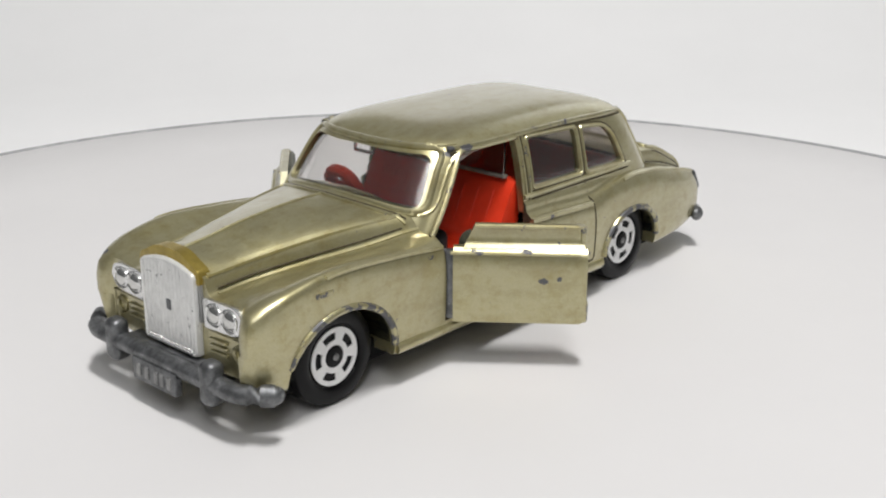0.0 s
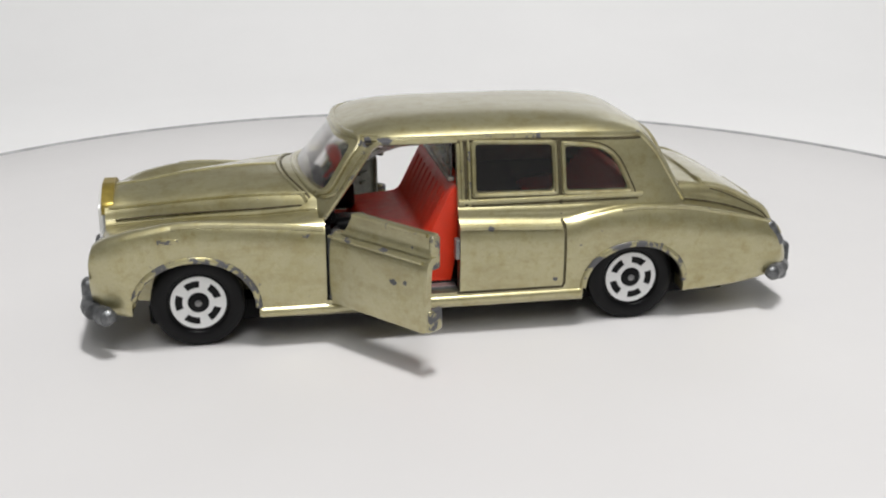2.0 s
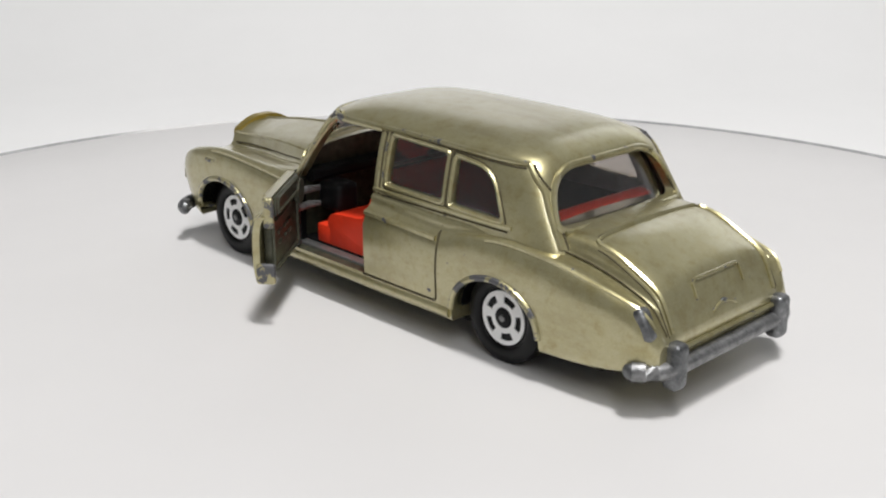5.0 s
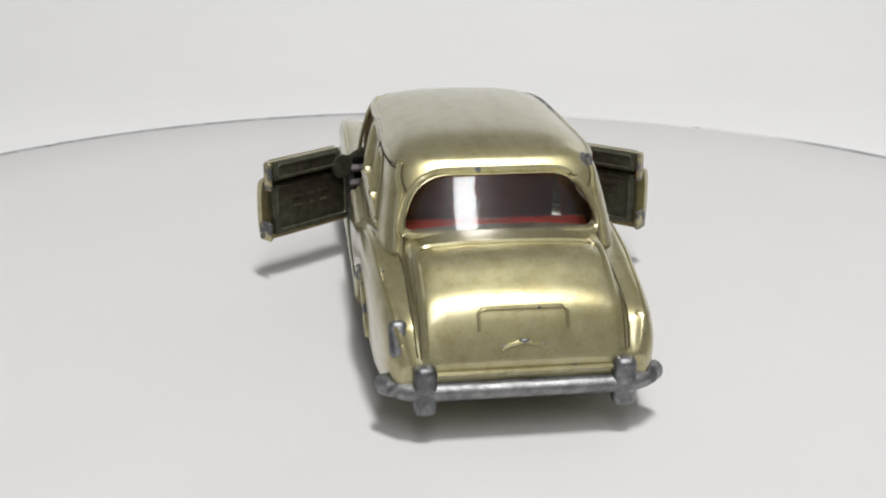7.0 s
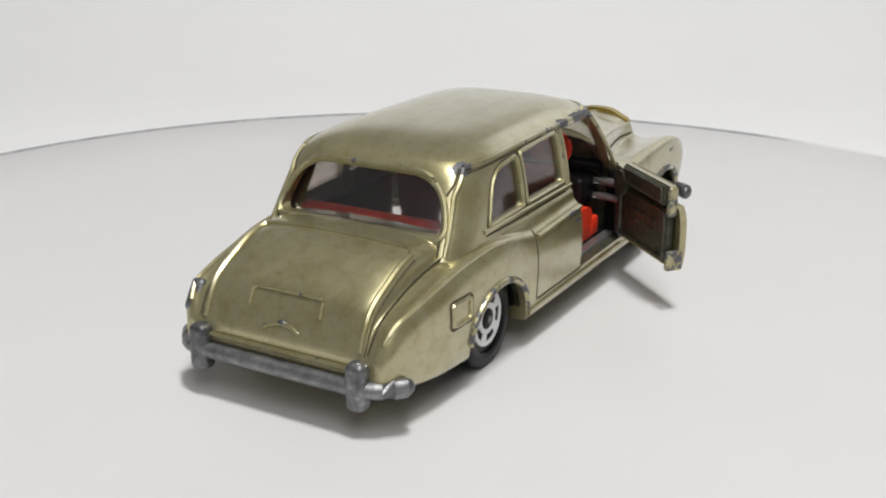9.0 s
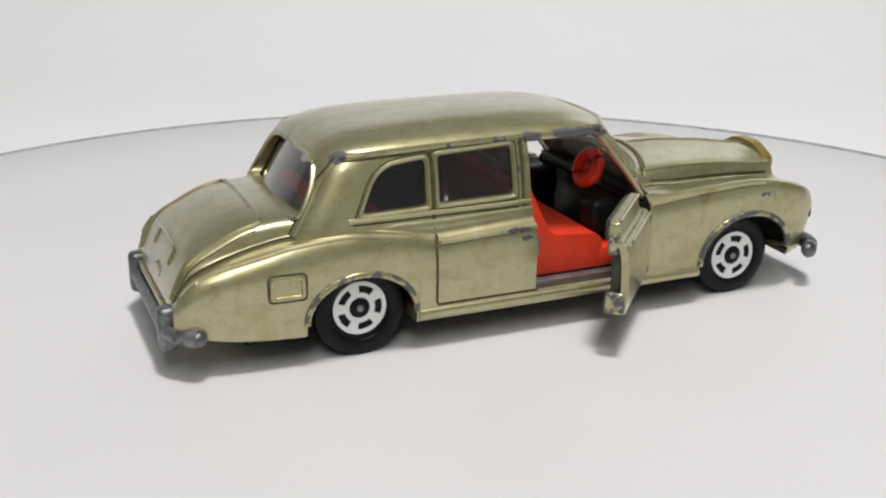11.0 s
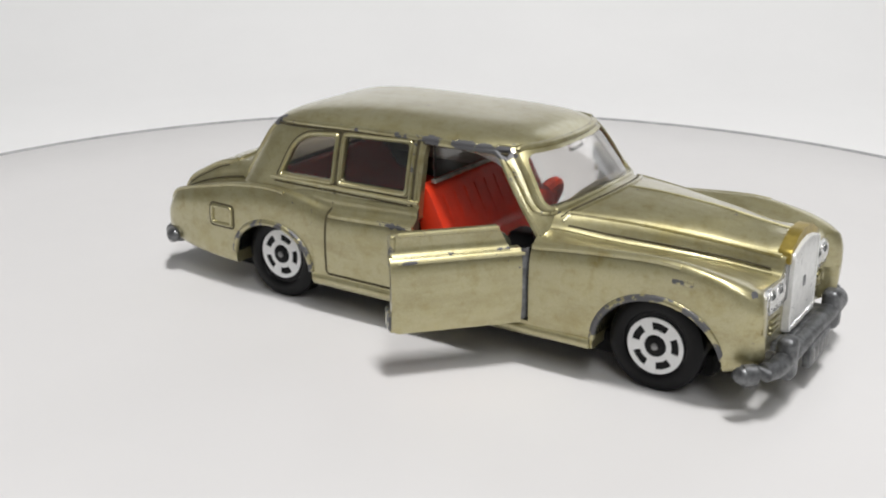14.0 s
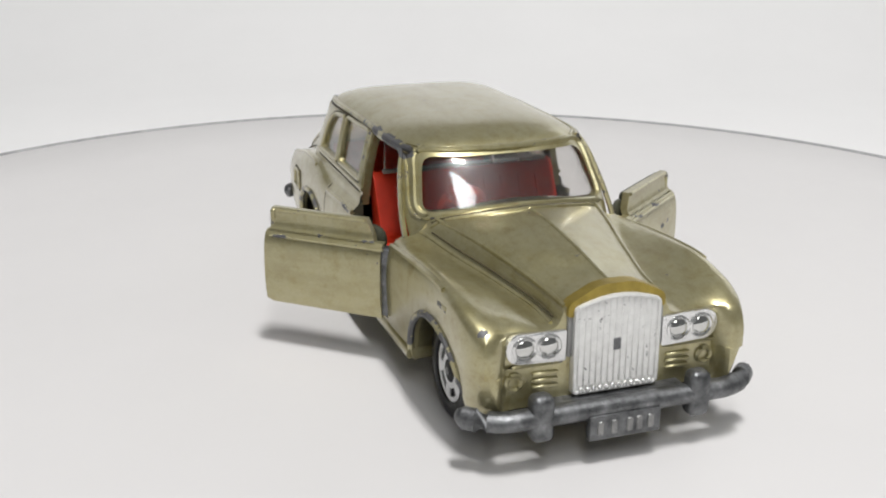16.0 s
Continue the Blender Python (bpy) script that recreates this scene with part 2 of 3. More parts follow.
def lathe(profile, x, z, n=40, side=1, y0=0.0):
    """A profile of (y, radius) turned about a cross axis at x, z."""
    bm = bmesh.new()
    rings = []
    for y, r in profile:
        rings.append([bm.verts.new((x + r * math.cos(2 * math.pi * k / n), side * (y0 + y), z + r * math.sin(2 * math.pi * k / n))) for k in range(n)])
    for a, b in zip(rings, rings[1:]):
        for k in range(n):
            bm.faces.new((a[k], a[(k + 1) % n], b[(k + 1) % n], b[k]))
    bm.faces.new(rings[0])
    bm.faces.new(rings[-1][::-1])
    return bm


# ---- the car's form ----
# Half sections from the middle of the bottom, round the side and over the wing, to the middle of the top.
SECTIONS = {
    32.0: ((0, 4.6), (9.8, 4.6), (10.7, 5.0), (12.0, 8.4), (12.2, 10.3), (11.7, 11.5), (8.6, 11.7), (5.6, 11.7), (4.6, 13.4), (2.6, 14.3), (0, 14.6)),
    31.4: ((0, 4.4), (10.7, 4.4), (11.6, 4.8), (12.6, 8.4), (12.75, 10.8), (12.15, 12.15), (8.8, 11.95), (5.6, 11.75), (4.6, 13.45), (2.6, 14.4), (0, 14.7)),
    30.6: ((0, 4.1), (11.2, 4.1), (12.2, 4.5), (13.0, 8.5), (13.05, 11.1), (12.4, 12.6), (9.0, 12.2), (5.6, 11.8), (4.65, 13.5), (2.6, 14.5), (0, 14.85)),
    29.5: ((0, 3.8), (11.5, 3.8), (12.6, 4.2), (13.2, 8.6), (13.25, 11.45), (12.55, 13.0), (9.2, 12.45), (5.6, 11.9), (4.7, 13.6), (2.6, 14.5), (0, 15.0)),
    24.0: ((0, 3.4), (12.0, 3.4), (13.0, 3.8), (13.4, 8.8), (13.4, 12.1), (12.7, 13.8), (10.2, 13.1), (6.8, 12.5), (5.7, 14.3), (3.2, 15.3), (0, 15.9)),
    17.0: ((0, 3.2), (12.4, 3.2), (13.2, 3.6), (13.5, 8.8), (13.45, 11.9), (12.7, 13.4), (10.8, 13.2), (8.6, 13.1), (7.4, 15.0), (4.0, 15.9), (0, 16.4)),
    11.0: ((0, 3.1), (12.6, 3.1), (13.3, 3.5), (13.6, 8.6), (13.4, 11.6), (12.8, 12.8), (11.8, 13.4), (10.2, 13.8), (8.8, 15.2), (4.6, 16.1), (0, 16.4)),
    3.0: ((0, 3.0), (12.6, 3.0), (13.3, 3.4), (13.6, 8.0), (13.5, 10.8), (13.1, 12.2), (12.3, 13.0), (12.0, 13.8), (10.6, 14.3), (5.0, 14.5), (0, 14.5)),
    -8.0: ((0, 2.9), (12.6, 2.9), (13.3, 3.3), (13.6, 7.6), (13.5, 10.3), (13.1, 11.8), (12.4, 12.6), (12.1, 13.6), (10.6, 14.2), (5.0, 14.4), (0, 14.4)),
    -15.5: ((0, 2.9), (12.6, 2.9), (13.3, 3.3), (13.6, 7.4), (13.5, 10.0), (13.1, 11.5), (12.4, 12.3), (12.1, 13.4), (10.6, 14.1), (5.0, 14.3), (0, 14.3)),
    -19.0: ((0, 2.9), (12.6, 2.9), (13.3, 3.3), (13.5, 7.8), (13.4, 10.8), (13.0, 12.3), (12.3, 12.8), (12.0, 13.5), (10.6, 14.1), (5.0, 14.4), (0, 14.4)),
    -24.0: ((0, 3.0), (12.6, 3.0), (13.2, 3.4), (13.5, 8.0), (13.3, 11.4), (12.6, 13.0), (11.8, 13.2), (11.2, 13.5), (10.2, 13.9), (5.0, 14.3), (0, 14.4)),
    -29.5: ((0, 3.0), (12.2, 3.0), (13.0, 3.4), (13.3, 7.8), (13.1, 10.9), (12.3, 12.6), (11.0, 12.7), (9.9, 13.0), (9.0, 14.4), (5.0, 14.8), (0, 14.9)),
    -34.0: ((0, 3.2), (12.0, 3.2), (12.9, 3.6), (13.1, 7.6), (12.9, 10.2), (12.0, 11.7), (10.7, 11.9), (9.6, 12.2), (8.9, 13.9), (5.0, 14.4), (0, 14.5)),
    -38.0: ((0, 3.6), (11.7, 3.6), (12.5, 4.0), (12.7, 7.4), (12.5, 9.6), (11.7, 10.8), (10.6, 10.8), (9.6, 11.0), (8.7, 12.35), (5.0, 12.8), (0, 12.9)),
    -40.4: ((0, 4.1), (11.3, 4.1), (12.1, 4.5), (12.3, 7.2), (12.1, 8.8), (11.4, 10.0), (10.4, 9.8), (9.5, 9.8), (8.6, 10.9), (5.0, 11.2), (0, 11.25)),
    -41.5: ((0, 4.5), (11.0, 4.5), (11.7, 4.8), (11.9, 6.8), (11.7, 7.9), (11.0, 8.8), (10.2, 8.4), (9.4, 8.3), (8.5, 9.0), (5.0, 9.15), (0, 9.2)),
    -42.4: ((0, 4.9), (10.4, 4.9), (11.0, 5.1), (11.1, 6.0), (10.9, 6.6), (10.4, 6.9), (9.8, 6.7), (9.2, 6.7), (8.4, 6.8), (5.0, 6.9), (0, 6.9)),
}
STATIONS = sorted(SECTIONS)
CURVES = [[pchip(STATIONS, [SECTIONS[k][i][c] for k in STATIONS]) for c in (0, 1)] for i in range(11)]


def half_section(x, n=5):
    p = [np.array((c[0](x), c[1](x))) for c in CURVES]
    return [p[0] + (p[1] - p[0]) * k / n for k in range(n)] + chain(p[1:], n)


def front_push(x, y, z):
    """The wings swell forward of the lamp panel; all is rounded at the corners."""
    x0, x = x, x + 0.9 * smooth_step(x, 18.0, 33.0)
    if x0 < 26:
        return x
    t = ((x0 - 26) / 6.0) ** 1.5
    a = abs(y)
    wing = smooth_step(a, 9.9, 11.0) * ((1.7 if y > 0 else 1.1) - 0.11 * max(z - 9.2, 0) ** 2.0 - 0.02 * max(7 - z, 0) ** 2)
    corner = 0.35 * smooth_step(a, 11.8, 13.0)
    bow = 0.4 * (1 - (min(a, 10) / 10) ** 2)
    return x + t * (wing - corner + bow)


def side_y(x, z, lo=10, hi=31):
    """Half width of the body's side at x, z."""
    h = half_section(x)[lo:hi]
    for (y0, z0), (y1, z1) in zip(h, h[1:]):
        if z0 <= z <= z1 or z1 <= z <= z0:
            return y0 + (y1 - y0) * (z - z0) / ((z1 - z0) or 1)
    return h[-1][0]


def top_z(x, y):
    """Height of the bonnet, wing or boot at x, y."""
    h = half_section(x)[20:]
    y = abs(y)
    for (y0, z0), (y1, z1) in zip(h, h[1:]):
        if y1 <= y <= y0:
            return z0 + (z1 - z0) * (y - y0) / ((y1 - y0) or 1)
    return h[0][1]


def zip_cap(bm, ring):
    """Closes the flat front slit strip by strip, so that the wings keep their forward swell."""
    m = len(ring)
    n = m // 2 + 1
    for half in ([ring[i] for i in range(n)], [ring[-i] for i in range(n)]):
        k = max(range(n), key=lambda i: abs(half[i].co.y))
        lo, up = half[:k + 1], half[k:][::-1]
        i = j = 0
        while i < len(lo) - 1 or j < len(up) - 1:
            step_lo = j == len(up) - 1 or (i < len(lo) - 1 and abs(lo[i + 1].co.y) <= abs(up[j + 1].co.y))
            tri = (lo[i], up[j], lo[i + 1] if step_lo else up[j + 1])
            if len(set(tri)) == 3:
                bm.faces.new(tri)
            i, j = (i + 1, j) if step_lo else (i, j + 1)


def body_bm():
    bm = bmesh.new()
    xs = list(np.linspace(32, 30, 11)) + list(np.linspace(29.7, 26, 10)) + list(np.linspace(25.2, -36, 78)) + list(np.linspace(-36.6, -42.4, 26))
    rings = []

    def ring(x, squash=1.0):
        h = half_section(x)
        loop = [(y, z) for y, z in h] + [(-y, z) for y, z in h[-2:0:-1]]
        mid = 8.0 if x > 0 else 6.2
        out = []
        for y, z in loop:
            z2 = mid + (z - mid) * squash
            out.append(bm.verts.new((front_push(x, y, z2), y, z2)))
        return out
    rings = [ring(32, s) for s in (0.02, 0.25, 0.5, 0.75, 0.92)] + [ring(x) for x in xs] + [ring(-42.4, s) for s in (0.9, 0.6, 0.3, 0.02)]
    for a, b in zip(rings, rings[1:]):
        m = len(a)
        for k in range(m):
            bm.faces.new((a[k], a[(k + 1) % m], b[(k + 1) % m], b[k]))
    zip_cap(bm, rings[0])
    bm.faces.new(rings[-1])
    return bm


# The cabin as level slices: height, front, rear, half width.
CABIN = ((12.6, 13.4, -30.8, 12.1), (15.2, 12.0, -29.2, 11.75), (18.0, 9.9, -27.6, 11.2), (20.3, 8.0, -26.3, 10.55), (21.0, 7.3, -25.6, 10.2),
         (21.6, 6.4, -24.3, 9.5), (22.1, 5.0, -22.4, 8.3), (22.55, 2.6, -18.8, 6.3), (22.8, -1.5, -13.2, 3.9), (22.9, -5.5, -8.5, 1.0))
CZ = [c[0] for c in CABIN]
CF, CR, CW = (pchip(CZ, [c[i] for c in CABIN]) for i in (1, 2, 3))
POW = pchip([12.0, 19.0, 21.3, 22.9], [9.0, 8.4, 6.0, 3.0])


BOW = pchip([12.0, 15.5, 20.8, 22.0, 22.9], [1.5, 1.5, 1.0, 0.5, 0.0])


def front_bow(y, z):
    """How far the windscreen bulges forward in the middle and draws back at its ends."""
    return BOW(z) * (1 - 1.75 * (min(abs(y), 10.5) / 9.7) ** 2)


def cabin_y(x, z, inset=0.0):
    f, r, w = CF(z) - inset, CR(z) + inset, CW(z) - inset
    u = min(abs((x - (f + r) / 2) / ((f - r) / 2)), 1)
    return w * (1 - u ** POW(z)) ** (1 / POW(z))


def cabin_x(y, z, front, inset=0.0):
    f, r, w = CF(z) - inset, CR(z) + inset, CW(z) - inset
    u = min(abs(y / w), 1)
    h = (f - r) / 2 * (1 - u ** POW(z)) ** (1 / POW(z))
    return (f + r) / 2 + (h + front_bow(y, z) if front else -h)


def cabin_bm(inset=0.0, zs=None):
    bm = bmesh.new()
    zs = zs or list(np.linspace(12.6, 21.0, 22)) + list(np.linspace(21.1, 22.9, 24))
    n = 128
    rings = []
    for z in zs:
        f, r, w = CF(z) - inset, CR(z) + inset, CW(z) - inset
        row = []
        for k in range(n):
            # spread by a squarer angle so that the corners get their share
            a = 2 * math.pi * (k + 0.5) / n
            c, s = math.cos(a), math.sin(a)
            e = 2 / POW(z)
            u, y = math.copysign(abs(c) ** e, c), w * math.copysign(abs(s) ** e, s)
            x = (f + r) / 2 + (f - r) / 2 * u + smooth_step(u, 0.7, 0.97) * front_bow(y, z)
            row.append(bm.verts.new((x, y, z - inset * smooth_step(z, 20.0, 21.2))))
        rings.append(row)
    for a, b in zip(rings, rings[1:]):
        for k in range(n):
            bm.faces.new((a[k], a[(k + 1) % n], b[(k + 1) % n], b[k]))
    bm.faces.new(rings[0][::-1])
    bm.faces.new(rings[-1])
    return bm


REAR_DOOR_WINDOW = rounded([(-5.95, 15.2), (-5.95, 20.25), (-14.4, 19.95), (-14.5, 15.1)], 0.5)
QUARTER_WINDOW = rounded([(-15.9, 15.0), (-15.8, 19.75), (-20.9, 19.3), (-23.0, 14.85)], [0.5, 0.5, 2.2, 0.6])
FRONT_OPENING = rounded([(10.3, 13.0), (4.6, 20.6), (-3.9, 20.6), (-3.9, 12.0), (10.9, 12.0)], [0.3, 0.7, 0.4, 0.1, 0.1])
WINDSCREEN = rounded([(-9.7, 15.5), (-8.7, 20.5), (8.7, 20.5), (9.7, 15.5), (4.5, 16.2), (0, 16.4), (-4.5, 16.2)], [1.2, 1.3, 1.3, 1.2, 1.5, 1.5, 1.5], 7)
REAR_WINDOW = rounded([(-9.7, 14.75), (-8.0, 19.75), (8.0, 19.75), (9.7, 14.75)], [1.4, 3.2, 3.2, 1.4], 8)
WHEELS = ((23.8, 1), (23.4, -1), (-23.7, 1), (-23.5, -1))
HUB_Z = 4.6


def arch_outline(x):
    if x > 0:
        cx, a, b = 24.0, 6.5, 5.6
    else:
        cx, a, b = -23.6, 5.9, 4.7
    return [(cx + a * math.cos(t), 4.4 + b * math.sin(t)) for t in np.linspace(0, math.pi, 25)]


car = tagged(new("toy_car"), "champagne-gold diecast toy limousine, chipped paint, both front doors open", "toy car")

body = part("body", body_bm(), PAINT, car, "champagne metallic lower body with chipped edges")
# cut walls get INNER, the body paint with shade already mixed in
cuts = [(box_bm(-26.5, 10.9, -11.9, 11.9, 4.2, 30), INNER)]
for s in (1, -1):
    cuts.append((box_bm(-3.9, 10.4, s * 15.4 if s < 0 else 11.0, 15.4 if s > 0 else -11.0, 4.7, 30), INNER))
    for x in (1, -1):
        o = arch_outline(x)
        o = [(o[0][0], 1.0)] + o + [(o[-1][0], 1.0)]
        cuts.append(prism(o, "y", 7.6 * s, 16 * s))
    # seam round the rear door
    line = [(-15.25, z) for z in np.linspace(14.0, 12.0, 4)] + [(-15.5, z) for z in np.linspace(11.2, 5.0, 12)] + [(-15.3, 4.62)] + [(x, 4.6) for x in np.linspace(-14.8, -3.6, 12)]
    cuts.append((tube([(x, s * (side_y(x, z) + 0.08), z) for x, z in line], 0.2, False, 6), GRIME))
carve(body, cuts)

cabin = part("cabin", cabin_bm(), PAINT, car, "champagne metallic roof and pillars, grey chips along the gutter")
# the hollow is coloured pale in place of reflections off the clear plastic
cuts = [(cabin_bm(0.85, list(np.linspace(12.0, 21.0, 12)) + list(np.linspace(21.1, 22.8, 10))), LINING)]
for s in (1, -1):
    cuts += [prism(o, "y", 8.0 * s, 15 * s) for o in (REAR_DOOR_WINDOW, QUARTER_WINDOW, FRONT_OPENING)]
    # grooves down the pillars
    for x, z0, z1 in ((-15.25, 12.8, 20.4), (-4.85, 12.8, 20.5)):
        bm = tube([(x, s * (cabin_y(x, z) + 0.12), z) for z in np.linspace(z0, z1, 10)], 0.24, False, 6)
        cuts.append((bm, GRIME))
cuts.append(prism(WINDSCREEN, "x", 3, 20))
cuts.append(prism(REAR_WINDOW, "x", -20, -34))
carve(cabin, cuts)


def pane(name, outline, place, label, glass=GLASS):
    """A thin pane that follows the cabin's curve just inside an opening."""
    bm = bmesh.new()
    us, vs = [p[0] for p in outline], [p[1] for p in outline]
    nu, nv = 16, 8
    grids = []
    for depth in (0.35, 0.7):
        g = []
        for j in range(nv + 1):
            z = min(vs) - 0.3 + (max(vs) - min(vs) + 0.6) * j / nv
            g.append([bm.verts.new(place(min(us) - 0.3 + (max(us) - min(us) + 0.6) * i / nu, z, depth)) for i in range(nu + 1)])
        grids.append(g)
    a, b = grids
    for j in range(nv):
        for i in range(nu):
            bm.faces.new((a[j][i], a[j][i + 1], a[j + 1][i + 1], a[j + 1][i]))
            bm.faces.new((b[j][i], b[j + 1][i], b[j + 1][i + 1], b[j][i + 1]))
    for j in range(nv):
        for i in (0, nu):
            bm.faces.new((a[j][i], a[j + 1][i], b[j + 1][i], b[j][i]))
    for i in range(nu):
        for j in (0, nv):
            bm.faces.new((a[j][i], a[j][i + 1], b[j][i + 1], b[j][i]))
    ob = part(name, bm, glass, car, label)
    return ob


for s in (1, -1):
    pane("side_window", REAR_DOOR_WINDOW, lambda u, z, d, s=s: (u, s * cabin_y(u, z, d), z), "clear plastic side window", SIDE_GLASS)
    pane("quarter_window", QUARTER_WINDOW, lambda u, z, d, s=s: (u, s * cabin_y(u, z, d), z), "clear plastic quarter window", SIDE_GLASS)
pane("windscreen", WINDSCREEN, lambda u, z, d: (cabin_x(u, z, True, d), u, z), "clear plastic windscreen")
pane("rear_window", REAR_WINDOW, lambda u, z, d: (cabin_x(u, z, False, d) - 0.15 + 1.5 * (u / 9.7) ** 2, u, z), "glossy clear plastic rear window")


# raised frames, gutters, mouldings
def dense(outline, n=3):
    out = []
    for i, p in enumerate(outline):
        q = outline[(i + 1) % len(outline)]
        d = math.hypot(q[0] - p[0], q[1] - p[1])
        k = max(1, int(d / 0.8))
        out += [(p[0] + (q[0] - p[0]) * j / k, p[1] + (q[1] - p[1]) * j / k) for j in range(k)]
    return out


def grown(outline, d):
    cx, cy = sum(p[0] for p in outline) / len(outline), sum(p[1] for p in outline) / len(outline)
    w = max(p[0] for p in outline) - cx
    h = max(p[1] for p in outline) - cy
    return [(cx + (x - cx) * (1 + d / w), cy + (y - cy) * (1 + d / h)) for x, y in outline]


for s in (1, -1):
    for o in (REAR_DOOR_WINDOW, QUARTER_WINDOW):
        part("window_frame", tube([(u, s * cabin_y(u, z), z) for u, z in dense(grown(o, 0.3))], 0.22, True, 6), PAINT, car)
        part("window_groove", tube([(u, s * (cabin_y(u, z) + 0.01), z) for u, z in dense(grown(o, 0.62))], 0.1, True, 6), GRIME, car)
    fo = [(10.3 - 5.6 * i / 14, 13.2 + 7.5 * i / 14) for i in range(14)] + [(4.3 - 8.3 * i / 12, 20.7) for i in range(13)]
    part("door_frame", tube([(u, s * cabin_y(u, z), z) for u, z in fo if u > -4.1], 0.28, False, 6), PAINT_WORN, car, "worn rim of the open doorway")
    rail = [(x, 20.98 - 0.0012 * max(-x - 6, 0) ** 2) for x in np.linspace(5.6, -24.6, 40)]
    part("gutter", tube([(x, s * (cabin_y(x, z) + 0.05), z) for x, z in rail], 0.32, False, 8), PAINT_WORN, car, "rain gutter with bare metal chips")
    part("gutter_groove", tube([(x, s * (cabin_y(x, z - 0.42) + 0.0), z - 0.42) for x, z in rail], 0.13, False, 6), GRIME, car)
    cpil = [(-24.6 - 6.2 * i / 20, 20.5 - 7.5 * (i / 20) ** 1.12) for i in range(21)]
    cpil = [(max(x, CR(z) + 0.75), z) for x, z in cpil]
    part("pillar_crease", tube([(x, s * (cabin_y(x, z) - 0.02), z) for x, z in cpil], 0.3, False, 8), PAINT, car)
    part("pillar_groove", tube([(x - 0.38, s * (cabin_y(x - 0.38, z) - 0.0), z) for x, z in cpil], 0.13, False, 6), GRIME, car)
    for x in (-4.45, -5.2):
        part("pillar_rib", tube([(x, s * (cabin_y(x, z) + 0.02), z) for z in np.linspace(14.0, 20.9, 10)], 0.2, False, 6), PAINT_WORN, car)
    part("belt_moulding", tube([(x, s * (cabin_y(x, 14.3) + 0.02), 14.3) for x in np.linspace(-4.0, -24.5, 28)], 0.27, False, 6), PAINT, car)
    part("waist_moulding", tube([(x, s * (side_y(x, CURVES[5][1](x) - 0.1) + 0.0), CURVES[5][1](x) - 0.1) for x in np.linspace(-3.9, -15.1, 18)], 0.34, False, 6), PAINT, car)
    part("waist_moulding", tube([(x, s * side_y(x, CURVES[5][1](x) - 0.25), CURVES[5][1](x) - 0.25) for x in np.linspace(10.5, 26.0, 24)], 0.3, False, 6), PAINT, car)
    part("wing_crease", tube([(x, s * (CURVES[5][0](x) + 0.03), CURVES[5][1](x) - 0.06) for x in np.linspace(-22.0, -41.6, 36)], 0.24, False, 6), PAINT, car)
    part("wing_groove", tube([(x, s * (CURVES[7][0](x) + 0.25), CURVES[7][1](x) + 0.02) for x in np.linspace(-29.0, -42.0, 26)], 0.1, False, 6), GRIME, car)
    # sill
    part("sill", tube([(x, s * 13.35, 3.75) for x in np.linspace(17.3, -17.4, 24)], 0.55, False, 10, 0.7), PAINT, car, "rubbed sill strip below the doors")
    part("belt_groove", tube([(x, s * (cabin_y(x, 13.85) + 0.03), 13.85) for x in np.linspace(-5.4, -24.0, 26)], 0.1, False, 6), GRIME, car)
    # wheel arch lips
    for x in (1, -1):
        pts = [(u, s * (side_y(u, max(v, 4.0)) + 0.02), v) for u, v in arch_outline(x)]
        part("arch_lip", tube(pts, 0.36, False, 8), PAINT_BARE, car, "wheel arch lip worn to grey metal")
    # bonnet creases
    part("bonnet_crease", tube([(front_push(x, 4.6, 13), s * CURVES[8][0](x), CURVES[8][1](x) - 0.05) for x in np.linspace(31.6, 12.0, 26)], 0.26, False, 6), PAINT, car)
    part("bonnet_groove", tube([(front_push(x, 5.4, 12), s * (CURVES[7][0](x) * 0.72 + CURVES[8][0](x) * 0.28), CURVES[7][1](x) * 0.72 + CURVES[8][1](x) * 0.28) for x in np.linspace(31.0, 12.5, 26)], 0.1, False, 6), GRIME, car)
    part("wing_crease", tube([(front_push(x, 5.6, 12), s * CURVES[7][0](x), CURVES[7][1](x)) for x in np.linspace(31.2, 11.0, 26)], 0.2, False, 6), PAINT, car)

frame_pts = [(cabin_x(u, z, True) + 0.02, u, z) for u, z in dense(grown(WINDSCREEN, 0.55))]
part("windscreen_frame", tube(frame_pts, 0.33, True, 8), PAINT, car, "bright raised windscreen surround")
frame_pts = [(cabin_x(u, min(z, 21.2), True) + 0.05, u, min(z, 21.2)) for u, z in dense(grown(WINDSCREEN, 1.1))]
part("windscreen_frame", tube(frame_pts, 0.22, True, 6), PAINT_WORN, car)
frame_pts = [(cabin_x(u, z, False) - 0.0, u, z) for u, z in dense(grown(REAR_WINDOW, 0.4))]
part("rear_window_frame", tube(frame_pts, 0.34, True, 8), PAINT, car)
part("bonnet_ridge", tube([(front_push(x, 0, 14), 0, top_z(x, 0) - 0.06) for x in np.linspace(31.2, 14.6, 24)], 0.2, False, 6), PAINT, car)
part("cowl_groove", tube([(14.15 - 0.03 * y * y, y, top_z(14.15 - 0.03 * y * y, y) + 0.02) for y in np.linspace(-9.2, 9.2, 30)], 0.13, False, 6), GRIME, car)
part("cowl", tube([(14.6 - 0.03 * y * y, y, top_z(14.6 - 0.03 * y * y, y) + 0.02) for y in np.linspace(-9.4, 9.4, 30)], 0.2, False, 6), PAINT, car)

